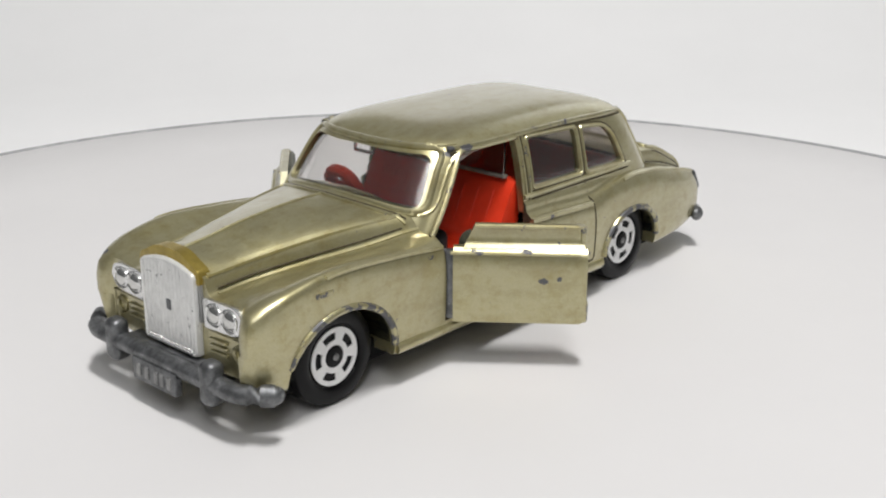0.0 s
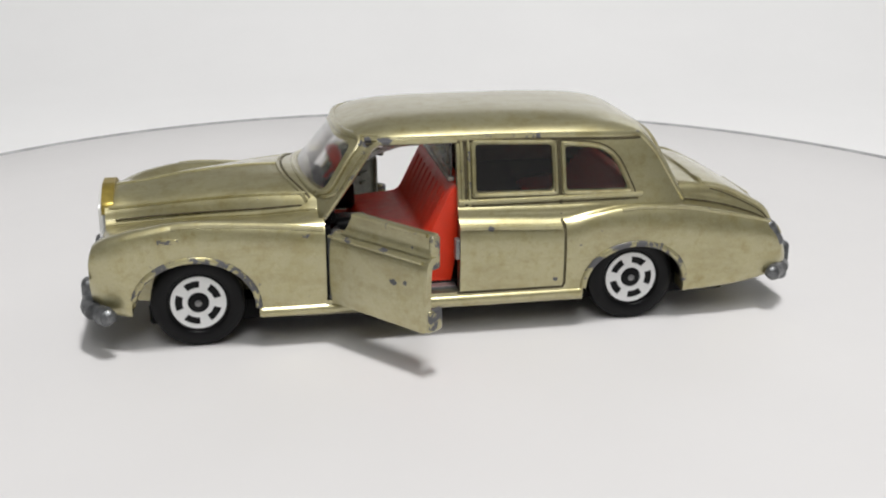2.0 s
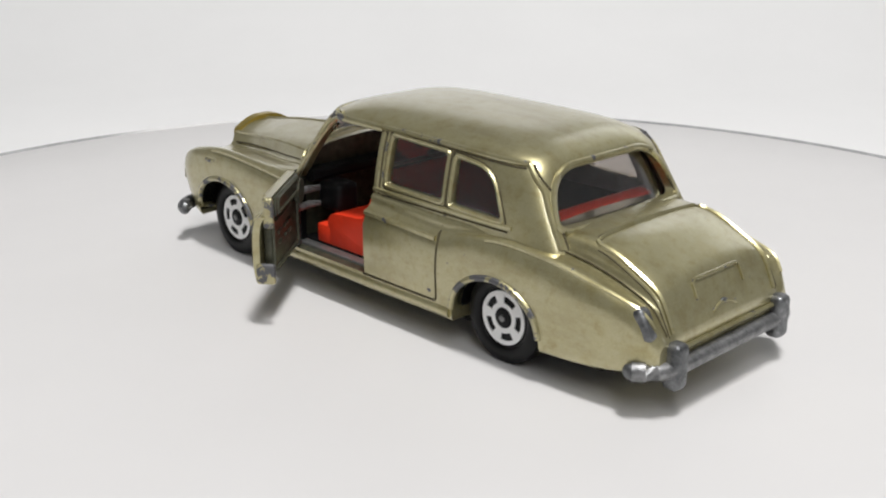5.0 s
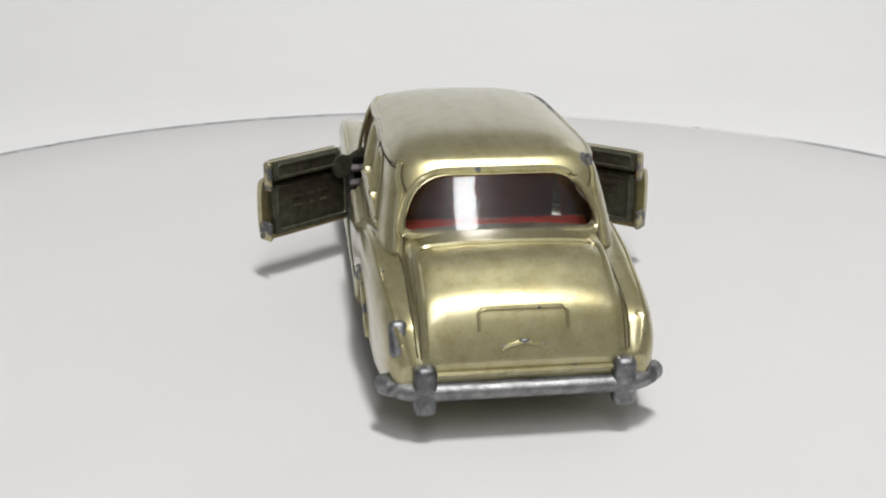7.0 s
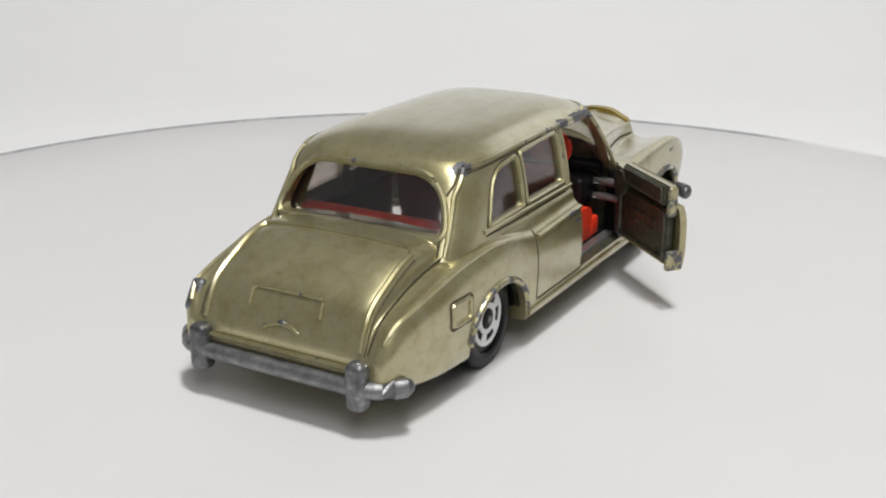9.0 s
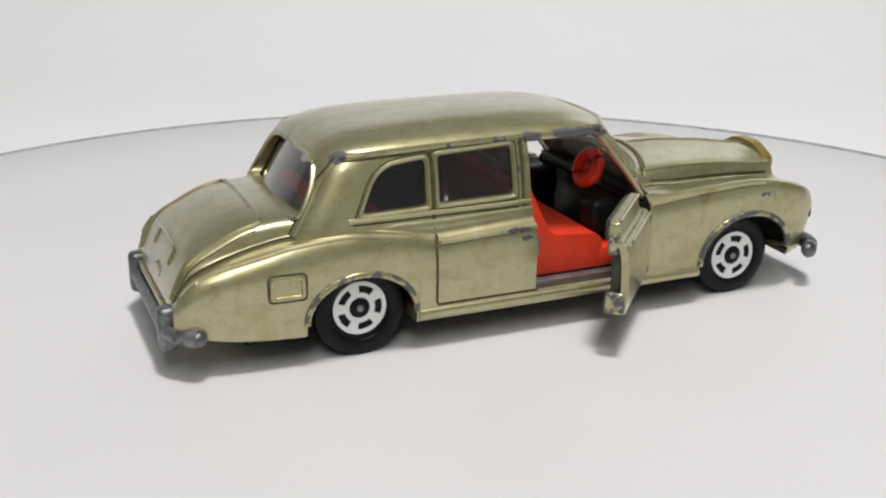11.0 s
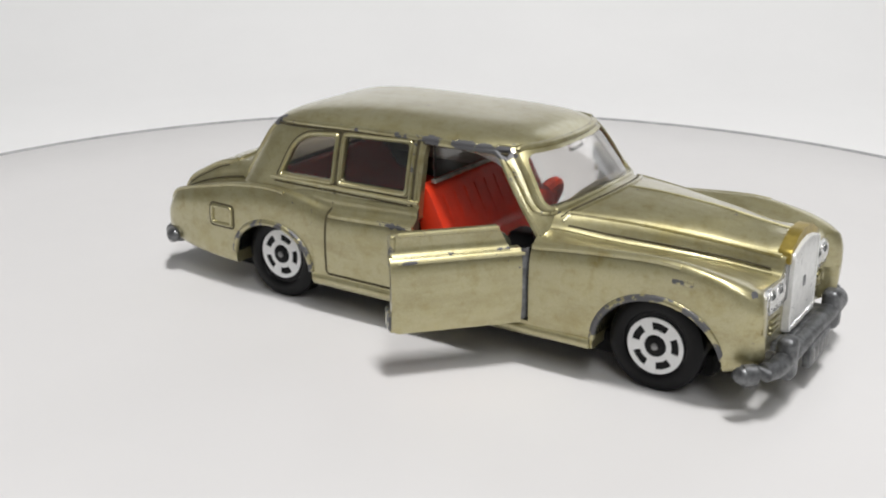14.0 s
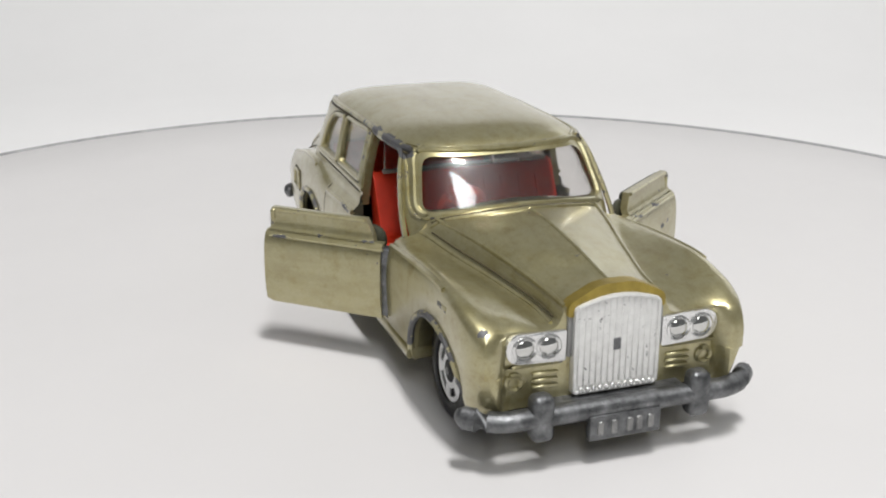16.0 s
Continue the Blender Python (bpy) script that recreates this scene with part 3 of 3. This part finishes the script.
# boot lid outline, handle, badge
lid = [(x, 8.8) for x in np.linspace(-42.1, -33.4, 20)] + [(-32.8, 8.5), (-32.5, 7.8)] + [(-32.4, y) for y in np.linspace(7.0, -7.0, 14)] + [(-32.5, -7.8), (-32.8, -8.5)] + [(x, -8.8) for x in np.linspace(-33.4, -42.1, 20)]
part("boot_lid_edge", tube([(x, y, top_z(x, y) + 0.03) for x, y in lid], 0.3, False, 6), PAINT, car)
part("boot_lid_edge", tube([(-42.6, y, 6.0) for y in np.linspace(8.4, -8.4, 12)], 0.28, False, 6), PAINT_WORN, car)
for sy in (1, -1):
    part("boot_lid_groove", tube([(x, sy * 9.25, top_z(x, 9.25) - 0.02) for x in np.linspace(-42.1, -33.4, 20)], 0.08, False, 6), GRIME, car)
part("boot_handle", tube([(-41.4, 4.0, 9.5), (-40.75, 4.0, 10.9), (-40.6, 3.6, 11.2)] + [(-40.6, y, 11.25) for y in np.linspace(3.2, -3.2, 8)] + [(-40.6, -3.6, 11.2), (-40.75, -4.0, 10.9), (-41.4, -4.0, 9.5)], 0.2, False, 6), PAINT_WORN, car)
badge = part("boot_badge", tube([(-42.0, 2.0, 7.8), (-41.9, 1.3, 8.2), (-41.85, 0.5, 8.4), (-41.85, -0.5, 8.4), (-41.9, -1.3, 8.2), (-42.0, -2.0, 7.8)], 0.2, False, 6), PAINT_WORN, car)
for y, z in ((1.75, 7.95), (0.0, 8.45), (-1.6, 8.0)):
    bm = bmesh.new()
    bmesh.ops.create_uvsphere(bm, u_segments=12, v_segments=8, radius=1, matrix=Matrix.LocRotScale((-41.75, y, z), None, (0.3, 0.6, 0.3)))
    part("stud", bm, ZINC, badge)

# dark liners inside the arches
for s in (1, -1):
    for x in (1, -1):
        o = arch_outline(x)
        cx = sum(p[0] for p in o) / len(o)
        big = [(cx + (u - cx) * 1.05, 4.4 + (v - 4.4) * 1.06) for u, v in o]
        part("wheel_well", prism([(u, v) for u, v in big] + [(u, v) for u, v in o[::-1]], "y", *sorted((6.6 * s, 12.6 * s))), DARK, car)
        part("wheel_well", prism([(big[0][0], 3.4)] + big + [(big[-1][0], 3.4)], "y", *sorted((6.2 * s, 6.6 * s))), DARK, car)
# chassis
part("chassis", box_bm(-35.5, 29, -10.4, 10.4, 1.9, 4.3, 0.4), DARK, car, "dark base plate under the body")

# front face
GRILLE = [(-4.1, 5.5), (-4.1, 13.5), (0, 14.8), (4.1, 13.5), (4.1, 5.5)]
grille = part("grille", prism(rounded(GRILLE, [0.3, 0.5, 3, 0.5, 0.3]), "x", 31.5, 33.8, 0.12), SILVER, car, "bright silvered upright radiator grille")
for i in range(13):
    y = -3.42 + 0.57 * i
    part("slat", box_bm(33.6, 33.88, y - 0.24, y + 0.24, 6.2, 13.4 + 0.8 * (1 - abs(y) / 3.6), 0.06, 1), SILVER, grille)
part("surround", tube([(33.85, y, z) for y, z in dense(rounded([(-3.95, 5.65), (-3.95, 13.4), (0, 14.55), (3.95, 13.4), (3.95, 5.65)], [0.3, 0.5, 3, 0.5, 0.3]))], 0.17, True, 6), SILVER, grille)
part("badge", box_bm(33.8, 33.96, -0.35, 0.35, 9.2, 10.3, 0.08, 1), ZINC, grille)
for k in range(12):
    bm = bmesh.new()
    bmesh.ops.create_uvsphere(bm, u_segments=8, v_segments=6, radius=0.26, matrix=Matrix.Translation((33.95, -3.3 + 0.6 * k, 5.9)))
    part("bead", bm, CHROME, grille)
part("radiator_shell", prism(rounded([(-4.6, 12.6), (-4.6, 13.8), (-1.7, 15.25), (1.7, 15.25), (4.6, 13.8), (4.6, 12.6)], [0.2, 0.5, 1.0, 1.0, 0.5, 0.2]), "x", 32.3, 33.6, 0.15), plain("yellowed_paint", (0.36, 0.27, 0.06), 0.35, 0.7, 0.2, 0.2), car, "yellowed gold radiator shell top")
for s in (1, -1):
    part("radiator_side", box_bm(30.5, 33.5, *sorted((4.0 * s, 4.55 * s)), 8.9, 13.5, 0.15), ZINC_LIGHT, car)
    o = rounded([(4.6 * s, 8.65), (4.6 * s, 11.5), (10.1 * s, 11.55), (10.1 * s, 8.9)], [0.2, 0.3, 1.4, 1.4])
    lamp = part("headlamp", prism(o, "x", 31.9, 33.4, 0.18), CHROME, car, "silvered twin headlamp unit")
    for y in (6.2, 8.45):
        part("bezel", tube([(33.45, s * y + 1.0 * math.cos(a), 10.2 + 1.0 * math.sin(a)) for a in np.linspace(0, 2 * math.pi, 25)[:-1]], 0.17, True, 6), CHROME, lamp)
        bm = bmesh.new()
        bmesh.ops.create_uvsphere(bm, u_segments=20, v_segments=10, radius=0.95, matrix=Matrix.LocRotScale((33.3, s * y, 10.2), None, (0.55, 1, 1)))
        part("lens", bm, LENS, lamp)
    for k in range(3):
        part("vent_bar", box_bm(32.7, 33.4, s * 6.4 - 1.2, s * 6.4 + 1.2, 6.3 + 0.6 * k, 6.62 + 0.6 * k, 0.08, 1), PAINT, car)
    part("fog_lamp", tube([(33.05, s * 9.2 + 0.7 * math.cos(a), 7.1 + 0.7 * math.sin(a)) for a in np.linspace(0, 2 * math.pi, 17)[:-1]], 0.25, True, 6), PAINT, car)
    part("panel_rim", tube([(33.1, s * 4.8, 8.6)] + [(33.1, s * y, 8.55) for y in np.linspace(5.5, 10.2, 6)] + [(33.1, s * 10.4, 7.6), (33.1, s * 10.4, 5.6)], 0.2, False, 6), PAINT_WORN, car)
    # side lamp on the wing
    part("wing_lamp", box_bm(25.3, 27.5, *sorted((s * 12.3, s * 13.45)), 11.75, 12.35, 0.2), PAINT_BARE, car, "small side lamp with its paint rubbed off")
    # tail lamp on the rear wing
    bm = box_bm(-41.32 + (0.0 if s > 0 else 0.22), -39.9, *sorted((s * 10.3, s * (12.02 if s > 0 else 11.9))), 7.1, 10.5, 0.6, 4)
    bmesh.ops.rotate(bm, cent=(-40.8, s * 11.2, 8.8), matrix=Matrix.Rotation(radians(31), 3, "Y"), verts=bm.verts)
    part("tail_lamp", bm, ZINC if s > 0 else PAINT_WORN, car, "tail lamp rubbed to bare metal")

flap = [(x, -side_y(x, z) - 0.03, z) for x, z in dense(rounded([(-33.0, 7.6), (-33.0, 9.7), (-29.8, 9.7), (-29.8, 7.6)], 0.5))]
groove = [(x, -side_y(x, z) - 0.01, z) for x, z in dense(rounded([(-33.35, 7.25), (-33.35, 10.05), (-29.45, 10.05), (-29.45, 7.25)], 0.6))]
part("fuel_flap_groove", tube(groove, 0.11, True, 6), GRIME, car)
part("fuel_flap", tube(flap, 0.24, True, 8), PAINT, car, "raised outline of the fuel flap")


def bumper(name, xs, end_x, z, half, guards, sign, label, r=0.95, bar=ZINC):
    pts = []
    for y in np.linspace(-half, half, 33):
        u = abs(y) / half
        pts.append((xs - (xs - end_x) * max(0, (u - 0.72) / 0.28) ** 2.0, y, z))
    ob = part(name, tube(pts, r, False, 12, 0.85), bar, car, label)
    for y in (pts[0], pts[-1]):
        bm = bmesh.new()
        bmesh.ops.create_uvsphere(bm, u_segments=14, v_segments=8, radius=1, matrix=Matrix.LocRotScale(y, None, (r * 0.95, r * 0.7, r * 0.82)))
        part("bumper_end", bm, ZINC, ob)
    for s in (1, -1):
        x0, x1 = sorted((xs - 0.9 * sign, xs + 1.05 * sign))
        bm = box_bm(x0, x1, s * guards - 1.05, s * guards + 1.05, z - 2.1, z + (2.2 if sign > 0 else 2.6), 0.7, 4)
        part("overrider", bm, ZINC, ob)
    return ob


fb = bumper("front_bumper", 34.95, 32.9, 4.5, 13.7, 7.5, 1, "bare grey cast bumper with two overriders and plate", 1.05)
plate = part("number_plate", box_bm(35.35, 36.15, -3.4, 3.4, 2.0, 4.3, 0.15), ZINC, fb, "small cast grey plate with raised paler bars")
part("shelf", box_bm(31.5, 35.2, -6.6, 6.6, 4.35, 5.25, 0.25), ZINC, fb, "flat grey web between bumper and body")
for y in (-2.4, -1.1, 0.4, 1.3, 2.4):
    part("bar", box_bm(36.05, 36.3, y - 0.3, y + 0.3, 2.5, 3.8, 0.1, 1), ZINC_LIGHT, plate)
rb = bumper("rear_bumper", -42.7, -40.4, 4.4, 12.6, 9.0, -1, "bare grey cast rear bumper with two overriders", 0.98, zinc_material("rubbed_bumper", (0.15, 0.152, 0.155), (0.32, 0.32, 0.32)))


# ---- wheels ----
def wheel(x, s):
    y = 11.65 if x > 0 else 12.0
    # the faces sit a little off centre on one side
    lift = 0.0 if s > 0 else (-0.25 if x > 0 else 0.3)
    w = new("wheel")
    w.parent = car
    w.location = (x * MM, 0, HUB_Z * MM)
    part("tyre", lathe([(-3.6, 4.6), (-3.4, 4.85), (-3.0, 4.95), (-0.6, 4.95), (-0.2, 4.84), (0.0, 4.5), (0.06, 3.9), (0.02, 3.4), (-0.12, 3.22), (-0.3, 3.18), (-0.35, 2.4)], 0, 0, 56, s, y), TYRE, w)
    # bright foil ring with five dark slots
    bm = bmesh.new()
    n = 100
    # the first slot's place on the dial of each wheel
    first = {(True, 1): 180 - 106, (False, 1): 180 - 68, (False, -1): 70, (True, -1): 80}[(x > 0, s)]
    turn = radians(21.6 - first)
    rad = (2.9, 2.44, 1.66, 1.12)
    rings = [[bm.verts.new((r * math.cos(2 * math.pi * k / n - turn), s * (y - 0.12 - 0.05 * (r < 1.3)), lift + r * math.sin(2 * math.pi * k / n - turn))) for k in range(n)] for r in rad]
    for ri, (a, b) in enumerate(zip(rings, rings[1:])):
        for k in range(n):
            if ri == 1 and (k % 20) < 12:
                continue
            bm.faces.new((a[k], a[(k + 1) % n], b[(k + 1) % n], b[k]))
    got = bmesh.ops.extrude_face_region(bm, geom=bm.faces[:])
    bmesh.ops.translate(bm, verts=[v for v in got["geom"] if isinstance(v, bmesh.types.BMVert)], vec=(0, -s * 0.16, 0))
    part("rim", bm, HUB, w, "bright silver wheel face with five dark slots", 30)
    part("hub", lathe([(-1.5, 3.0), (-0.5, 3.0), (-0.42, 1.12), (-0.1, 1.06), (-0.02, 0.9)], 0, lift, 32, s, y), BLACK, w)
    part("axle_end", lathe([(-0.5, 0.36), (0.1, 0.36), (0.2, 0.2)], 0, lift, 16, s, y), ZINC_LIGHT, w)


for x, s in WHEELS:
    wheel(x, s)
for x in (23.5, -23.6):
    part("axle", tube([(x, y, HUB_Z) for y in np.linspace(-10, 10, 6)], 0.55, False, 10), ZINC_LIGHT, car)

# ---- interior ----
part("interior_floor", box_bm(-16.8, 10.6, -10.8, 10.8, 4.35, 5.2, 0.2), DARK, car, "dark base plate floor of the cabin")
seat = part("front_seat", prism(rounded([(-3.4, 5.0), (-5.3, 15.7), (-4.5, 16.3), (-3.5, 15.4), (-0.6, 9.6), (5.2, 9.1), (5.9, 8.3), (5.7, 5.0)], [0.2, 0.7, 0.6, 0.7, 0.8, 0.5, 0.4, 0.2]), "y", -10.7, 10.7, 0.25), RED, car, "moulded red bench seat")
for k in range(9):
    y = -8.4 + 2.1 * k
    part("seat_rib", tube([(-3.1, y, 14.6), (-1.15, y, 10.4)], 0.13, False, 6), RED, seat)
part("partition", box_bm(-3.75, -3.4, -9.5, 9.5, 16.3, 21.0, 0.08, 1), PARTITION, car, "scuffed clear plastic partition above the front seat")
part("partition_rail", box_bm(-3.95, -3.2, -9.7, 9.7, 16.05, 16.5, 0.15), LINING, car, "pale rail along the partition's lower edge")
part("rear_seat", prism(rounded([(-26.0, 10.0), (-26.2, 14.2), (-24.2, 14.7), (-21.6, 11.2), (-16.0, 10.6), (-15.6, 10.0)], [0.2, 0.6, 0.6, 1.2, 0.5, 0.2]), "y", -9.4, 9.4, 0.25), RED, car, "moulded red rear seat")
part("dashboard", prism(rounded([(10.6, 12.0), (10.6, 13.7), (9.0, 13.4), (8.9, 12.4), (9.4, 12.0), (9.9, 11.9)], 0.3), "y", -10.1, 10.1, 0.2), BLACK, car, "glossy black dashboard")
swh = part("steering_wheel", tube([(7.3 + 0.7 * math.cos(a), -4.4 + 1.95 * math.sin(a), 15.0 + 1.6 * math.cos(a)) for a in np.linspace(0, 2 * math.pi, 29)[:-1]], 0.72, True, 8), RED, car, "red steering wheel")
bm = bmesh.new()
bmesh.ops.create_uvsphere(bm, u_segments=14, v_segments=8, radius=1, matrix=Matrix.LocRotScale((7.5, -4.4, 14.7), None, (0.5, 0.9, 0.8)))
part("boss", bm, RED, swh)
for a in (0.5, 2.6, 4.71):
    part("spoke", tube([(7.5, -4.4, 14.7), (7.3 + 0.7 * math.sin(a), -4.4 + 2.1 * math.cos(a), 15.0 + 1.5 * math.sin(a))], 0.35, False, 6), RED, swh)
part("column", tube([(8.8, -4.4, 13.2), (7.3, -4.4, 15.0)], 0.4, False, 8), RED, swh)
part("mirror", tube([(8.1, -1.4, 20.4), (8.3, -1.4, 19.6), (8.3, 1.4, 19.6), (8.1, 1.4, 20.4)], 0.2, False, 6), CHROME, car, "moulded rear-view mirror on the windscreen")


for s in (1, -1):
    part("seat_base", box_bm(5.3, 8.0, *sorted((s * 7.0, s * 10.75)), 5.0, 7.4, 0.35), RED, car, "red side of the moulded interior")
    part("hinge_block", box_bm(5.2, 9.4, *sorted((s * 6.2, s * 9.5)), 8.6, 12.3, 0.8, 4), BLACK, car, "glossy black block that holds the hinge arms")
    part("hinge_post", box_bm(9.75, 10.7, *sorted((s * 10.9, s * 12.5)), 4.7, 12.4, 0.1), DARK, car, "dark hinge post in the doorway")
    part("door_step", box_bm(-3.8, 10.3, *sorted((s * 10.85, s * 12.2)), 4.15, 5.0, 0.15), ZINC_LIGHT, car, "pale worn step below the doorway")


# ---- open front doors ----
def front_door(s, swing):
    """The leaf is drawn shut, with its hinge at the origin, and then swung out."""
    hx, hy = 10.2, 12.9
    d = new("front_door")
    d.parent = car
    tagged(d, "champagne metallic front door standing open, edges worn to grey")
    prof = [(13.3, 4.6), (13.6, 6.5), (13.65, 8.2), (13.55, 10.6), (13.25, 11.9), (12.75, 12.4), (12.35, 13.0), (12.2, 14.6)]
    prof = chain(prof, 7)

    def leaf(x0, x1, lo, hi, cut=0.0, thick=0.8):
        """A strip of the door's skin between two heights; cut slants its front end."""
        bm = bmesh.new()
        rows = [(y, z) for y, z in prof if lo - 1e-6 <= z <= hi + 1e-6]
        m = 10
        top = rows[-1][1]
        grid = []
        for off in (0, thick):
            g = []
            for y, z in rows:
                round_off = 0.7 - math.sqrt(0.49 - max(0.7 - (z - prof[0][1]), 0) ** 2) if z - prof[0][1] < 0.7 else 0.0
                xs = x0 - cut * (z - rows[0][1]) / (top - rows[0][1] + 1e-6)
                g.append([bm.verts.new((xs + (x1 + round_off - xs) * i / m - hx, s * (y - off - hy), z)) for i in range(m + 1)])
            grid.append(g)
        a, b = grid
        k = len(rows)
        for j in range(k - 1):
            for i in range(m):
                bm.faces.new((a[j][i], a[j][i + 1], a[j + 1][i + 1], a[j + 1][i]))
                bm.faces.new((b[j][i], b[j + 1][i], b[j + 1][i + 1], b[j][i + 1]))
            for i in (0, m):
                bm.faces.new((a[j][i], a[j + 1][i], b[j + 1][i], b[j][i]))
        for i in range(m):
            for j in (0, k - 1):
                bm.faces.new((a[j][i], a[j][i + 1], b[j][i + 1], b[j][i]))
        bmesh.ops.bevel(bm, geom=[e for e in bm.edges if len(e.link_faces) == 2 and e.calc_face_angle(0) > 1.0], offset=0.14, segments=2, affect="EDGES")
        return bm
    part("panel", leaf(9.15, -4.2, 4.6, 12.42), PAINT, d)
    part("upper_panel", leaf(8.2, -3.9, 12.2, 14.6, 1.2), PAINT, d)
    # inner faces wear the darkened INNER colour, shade included
    part("inner_panel", box_bm(-13.2, -1.2, *sorted((s * (11.75 - hy), s * (12.65 - hy))), 5.2, 11.6, 0.2), INNER, d, "inner face of the door, shade put into its dark olive colour")
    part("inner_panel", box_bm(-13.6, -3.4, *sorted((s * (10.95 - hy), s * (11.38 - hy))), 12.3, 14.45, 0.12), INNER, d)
    part("hinge_edge", box_bm(-1.5, -0.2, *sorted((s * (11.6 - hy), s * (13.25 - hy))), 4.8, 12.0, 0.3), ZINC, d, "dull grey hinge edge of the door")
    part("edge_flange", box_bm(-14.6, -13.9, *sorted((s * (11.2 - hy), s * (13.35 - hy))), 4.7, 7.1, 0.42, 4), PAINT_BARE, d, "return flange rubbed to grey metal")
    part("edge_flange", box_bm(-14.3, -13.6, *sorted((s * (11.2 - hy), s * (12.45 - hy))), 11.0, 14.5, 0.42, 4), PAINT_BARE, d, "return flange rubbed to grey metal")
    part("waist_moulding", tube([(x - hx, s * (13.36 - hy), 11.95) for x in np.linspace(9.4, -3.5, 14)], 0.2, False, 6), PAINT_WORN, d)
    part("top_moulding", tube([(x - hx, s * (12.25 - hy), 14.45) for x in np.linspace(7.0, -3.2, 14)], 0.24, False, 6), PAINT_WORN, d)
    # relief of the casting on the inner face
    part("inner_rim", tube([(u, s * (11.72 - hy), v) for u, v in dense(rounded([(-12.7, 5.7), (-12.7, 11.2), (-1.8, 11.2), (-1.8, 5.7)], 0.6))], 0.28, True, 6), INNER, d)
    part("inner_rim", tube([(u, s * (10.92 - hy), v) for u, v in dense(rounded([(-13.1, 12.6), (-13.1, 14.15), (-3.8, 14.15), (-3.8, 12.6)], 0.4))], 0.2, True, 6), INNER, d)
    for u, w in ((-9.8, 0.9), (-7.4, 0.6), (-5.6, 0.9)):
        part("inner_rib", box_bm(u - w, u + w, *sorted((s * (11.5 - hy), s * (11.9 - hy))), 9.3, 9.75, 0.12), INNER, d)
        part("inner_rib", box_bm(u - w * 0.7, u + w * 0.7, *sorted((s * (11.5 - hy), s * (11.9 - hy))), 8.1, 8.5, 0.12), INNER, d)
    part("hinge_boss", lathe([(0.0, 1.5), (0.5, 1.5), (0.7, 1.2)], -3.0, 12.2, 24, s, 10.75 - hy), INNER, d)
    for z in (9.4, 11.3):
        part("hinge_arm", tube([(-1.0, s * (11.9 - hy), z), (1.0, s * (10.9 - hy), z), (2.6, s * (8.5 - hy), z)], 0.5, False, 8), ZINC_LIGHT, d, "bare metal hinge arm")
    d.location = (hx * MM, s * hy * MM, 0)
    d.rotation_euler = (0, 0, radians(-s * swing))
    # latch on the door post of the body
    part("latch", box_bm(-4.2, -3.4, *sorted((s * 12.2, s * 13.3)), 8.3, 10.6, 0.2), ZINC_LIGHT, car, "small bare metal latch block")


front_door(1, 51)
front_door(-1, 48)

# ---- turntable, table and backdrop ----
table = tagged(new("turntable"), "round white turntable with a thin grey edge", "turntable")
bm = bmesh.new()
prof = [(0, 0), (40, 0), (80, 0), (100.6, 0), (101.0, -0.25), (101.0, -9.5), (100, -10)]
n = 160
rings = [[bm.verts.new((r * math.cos(2 * math.pi * k / n), r * math.sin(2 * math.pi * k / n), z)) for k in range(n)] for r, z in prof[1:]]
mid = bm.verts.new((0, 0, 0))
for k in range(n):
    bm.faces.new((mid, rings[0][k], rings[0][(k + 1) % n]))
for a, b in zip(rings, rings[1:]):
    for k in range(n):
        bm.faces.new((a[k], b[k], b[(k + 1) % n], a[(k + 1) % n]))
part("platter", bm, WHITE, table)
part("edge_band", tube([(101.0 * math.cos(a), 101.0 * math.sin(a), 0.0) for a in np.linspace(0, 2 * math.pi, 241)[:-1]], 0.36, True, 8), EDGE, table, "thin grey band round the edge")
part("foot", box_bm(-45, 45, -45, 45, -20.2, -9.6, 3), WHITE, table)

# white paper that sweeps up behind and lies below
bm = bmesh.new()
line = [(-420, -20.55), (-200, -20.55), (100, -20.55), (220, -20.55)] + [(220 + 160 * math.sin(a), 139.45 - 160 * math.cos(a)) for a in np.linspace(0.1, math.pi / 2, 14)] + [(380, 190)]
rows = [[bm.verts.new((x, y, z)) for x in (-700, -350, 0, 350, 700)] for y, z in line]
for a, b in zip(rows, rows[1:]):
    for k in range(4):
        bm.faces.new((a[k], a[k + 1], b[k + 1], b[k]))
tagged(part("backdrop", bm, PAPER), "plain white paper sweep behind the turntable", "backdrop", kind="structure")

RATE = 18.65


def motions():
    """Car and turntable turn together, clockwise seen from above."""
    rows_car, rows_table = [], []
    for i in range(33):
        t = i * 0.5
        a = -131.13 - RATE * t - 0.275 * math.sin(math.pi * t / 8)
        c, s = math.cos(radians(a)), math.sin(radians(a))
        ox, oy = 6.52, -0.69
        rows_car.append((t, pose((c * ox - s * oy) * MM, (s * ox + c * oy) * MM, 0, 0, 0, a)))
        rows_table.append((t, pose(-2.2 * MM, 0, -0.35 * MM, 0, 0, a)))
    walk(car, rows_car)
    walk(table, rows_table)


motions()
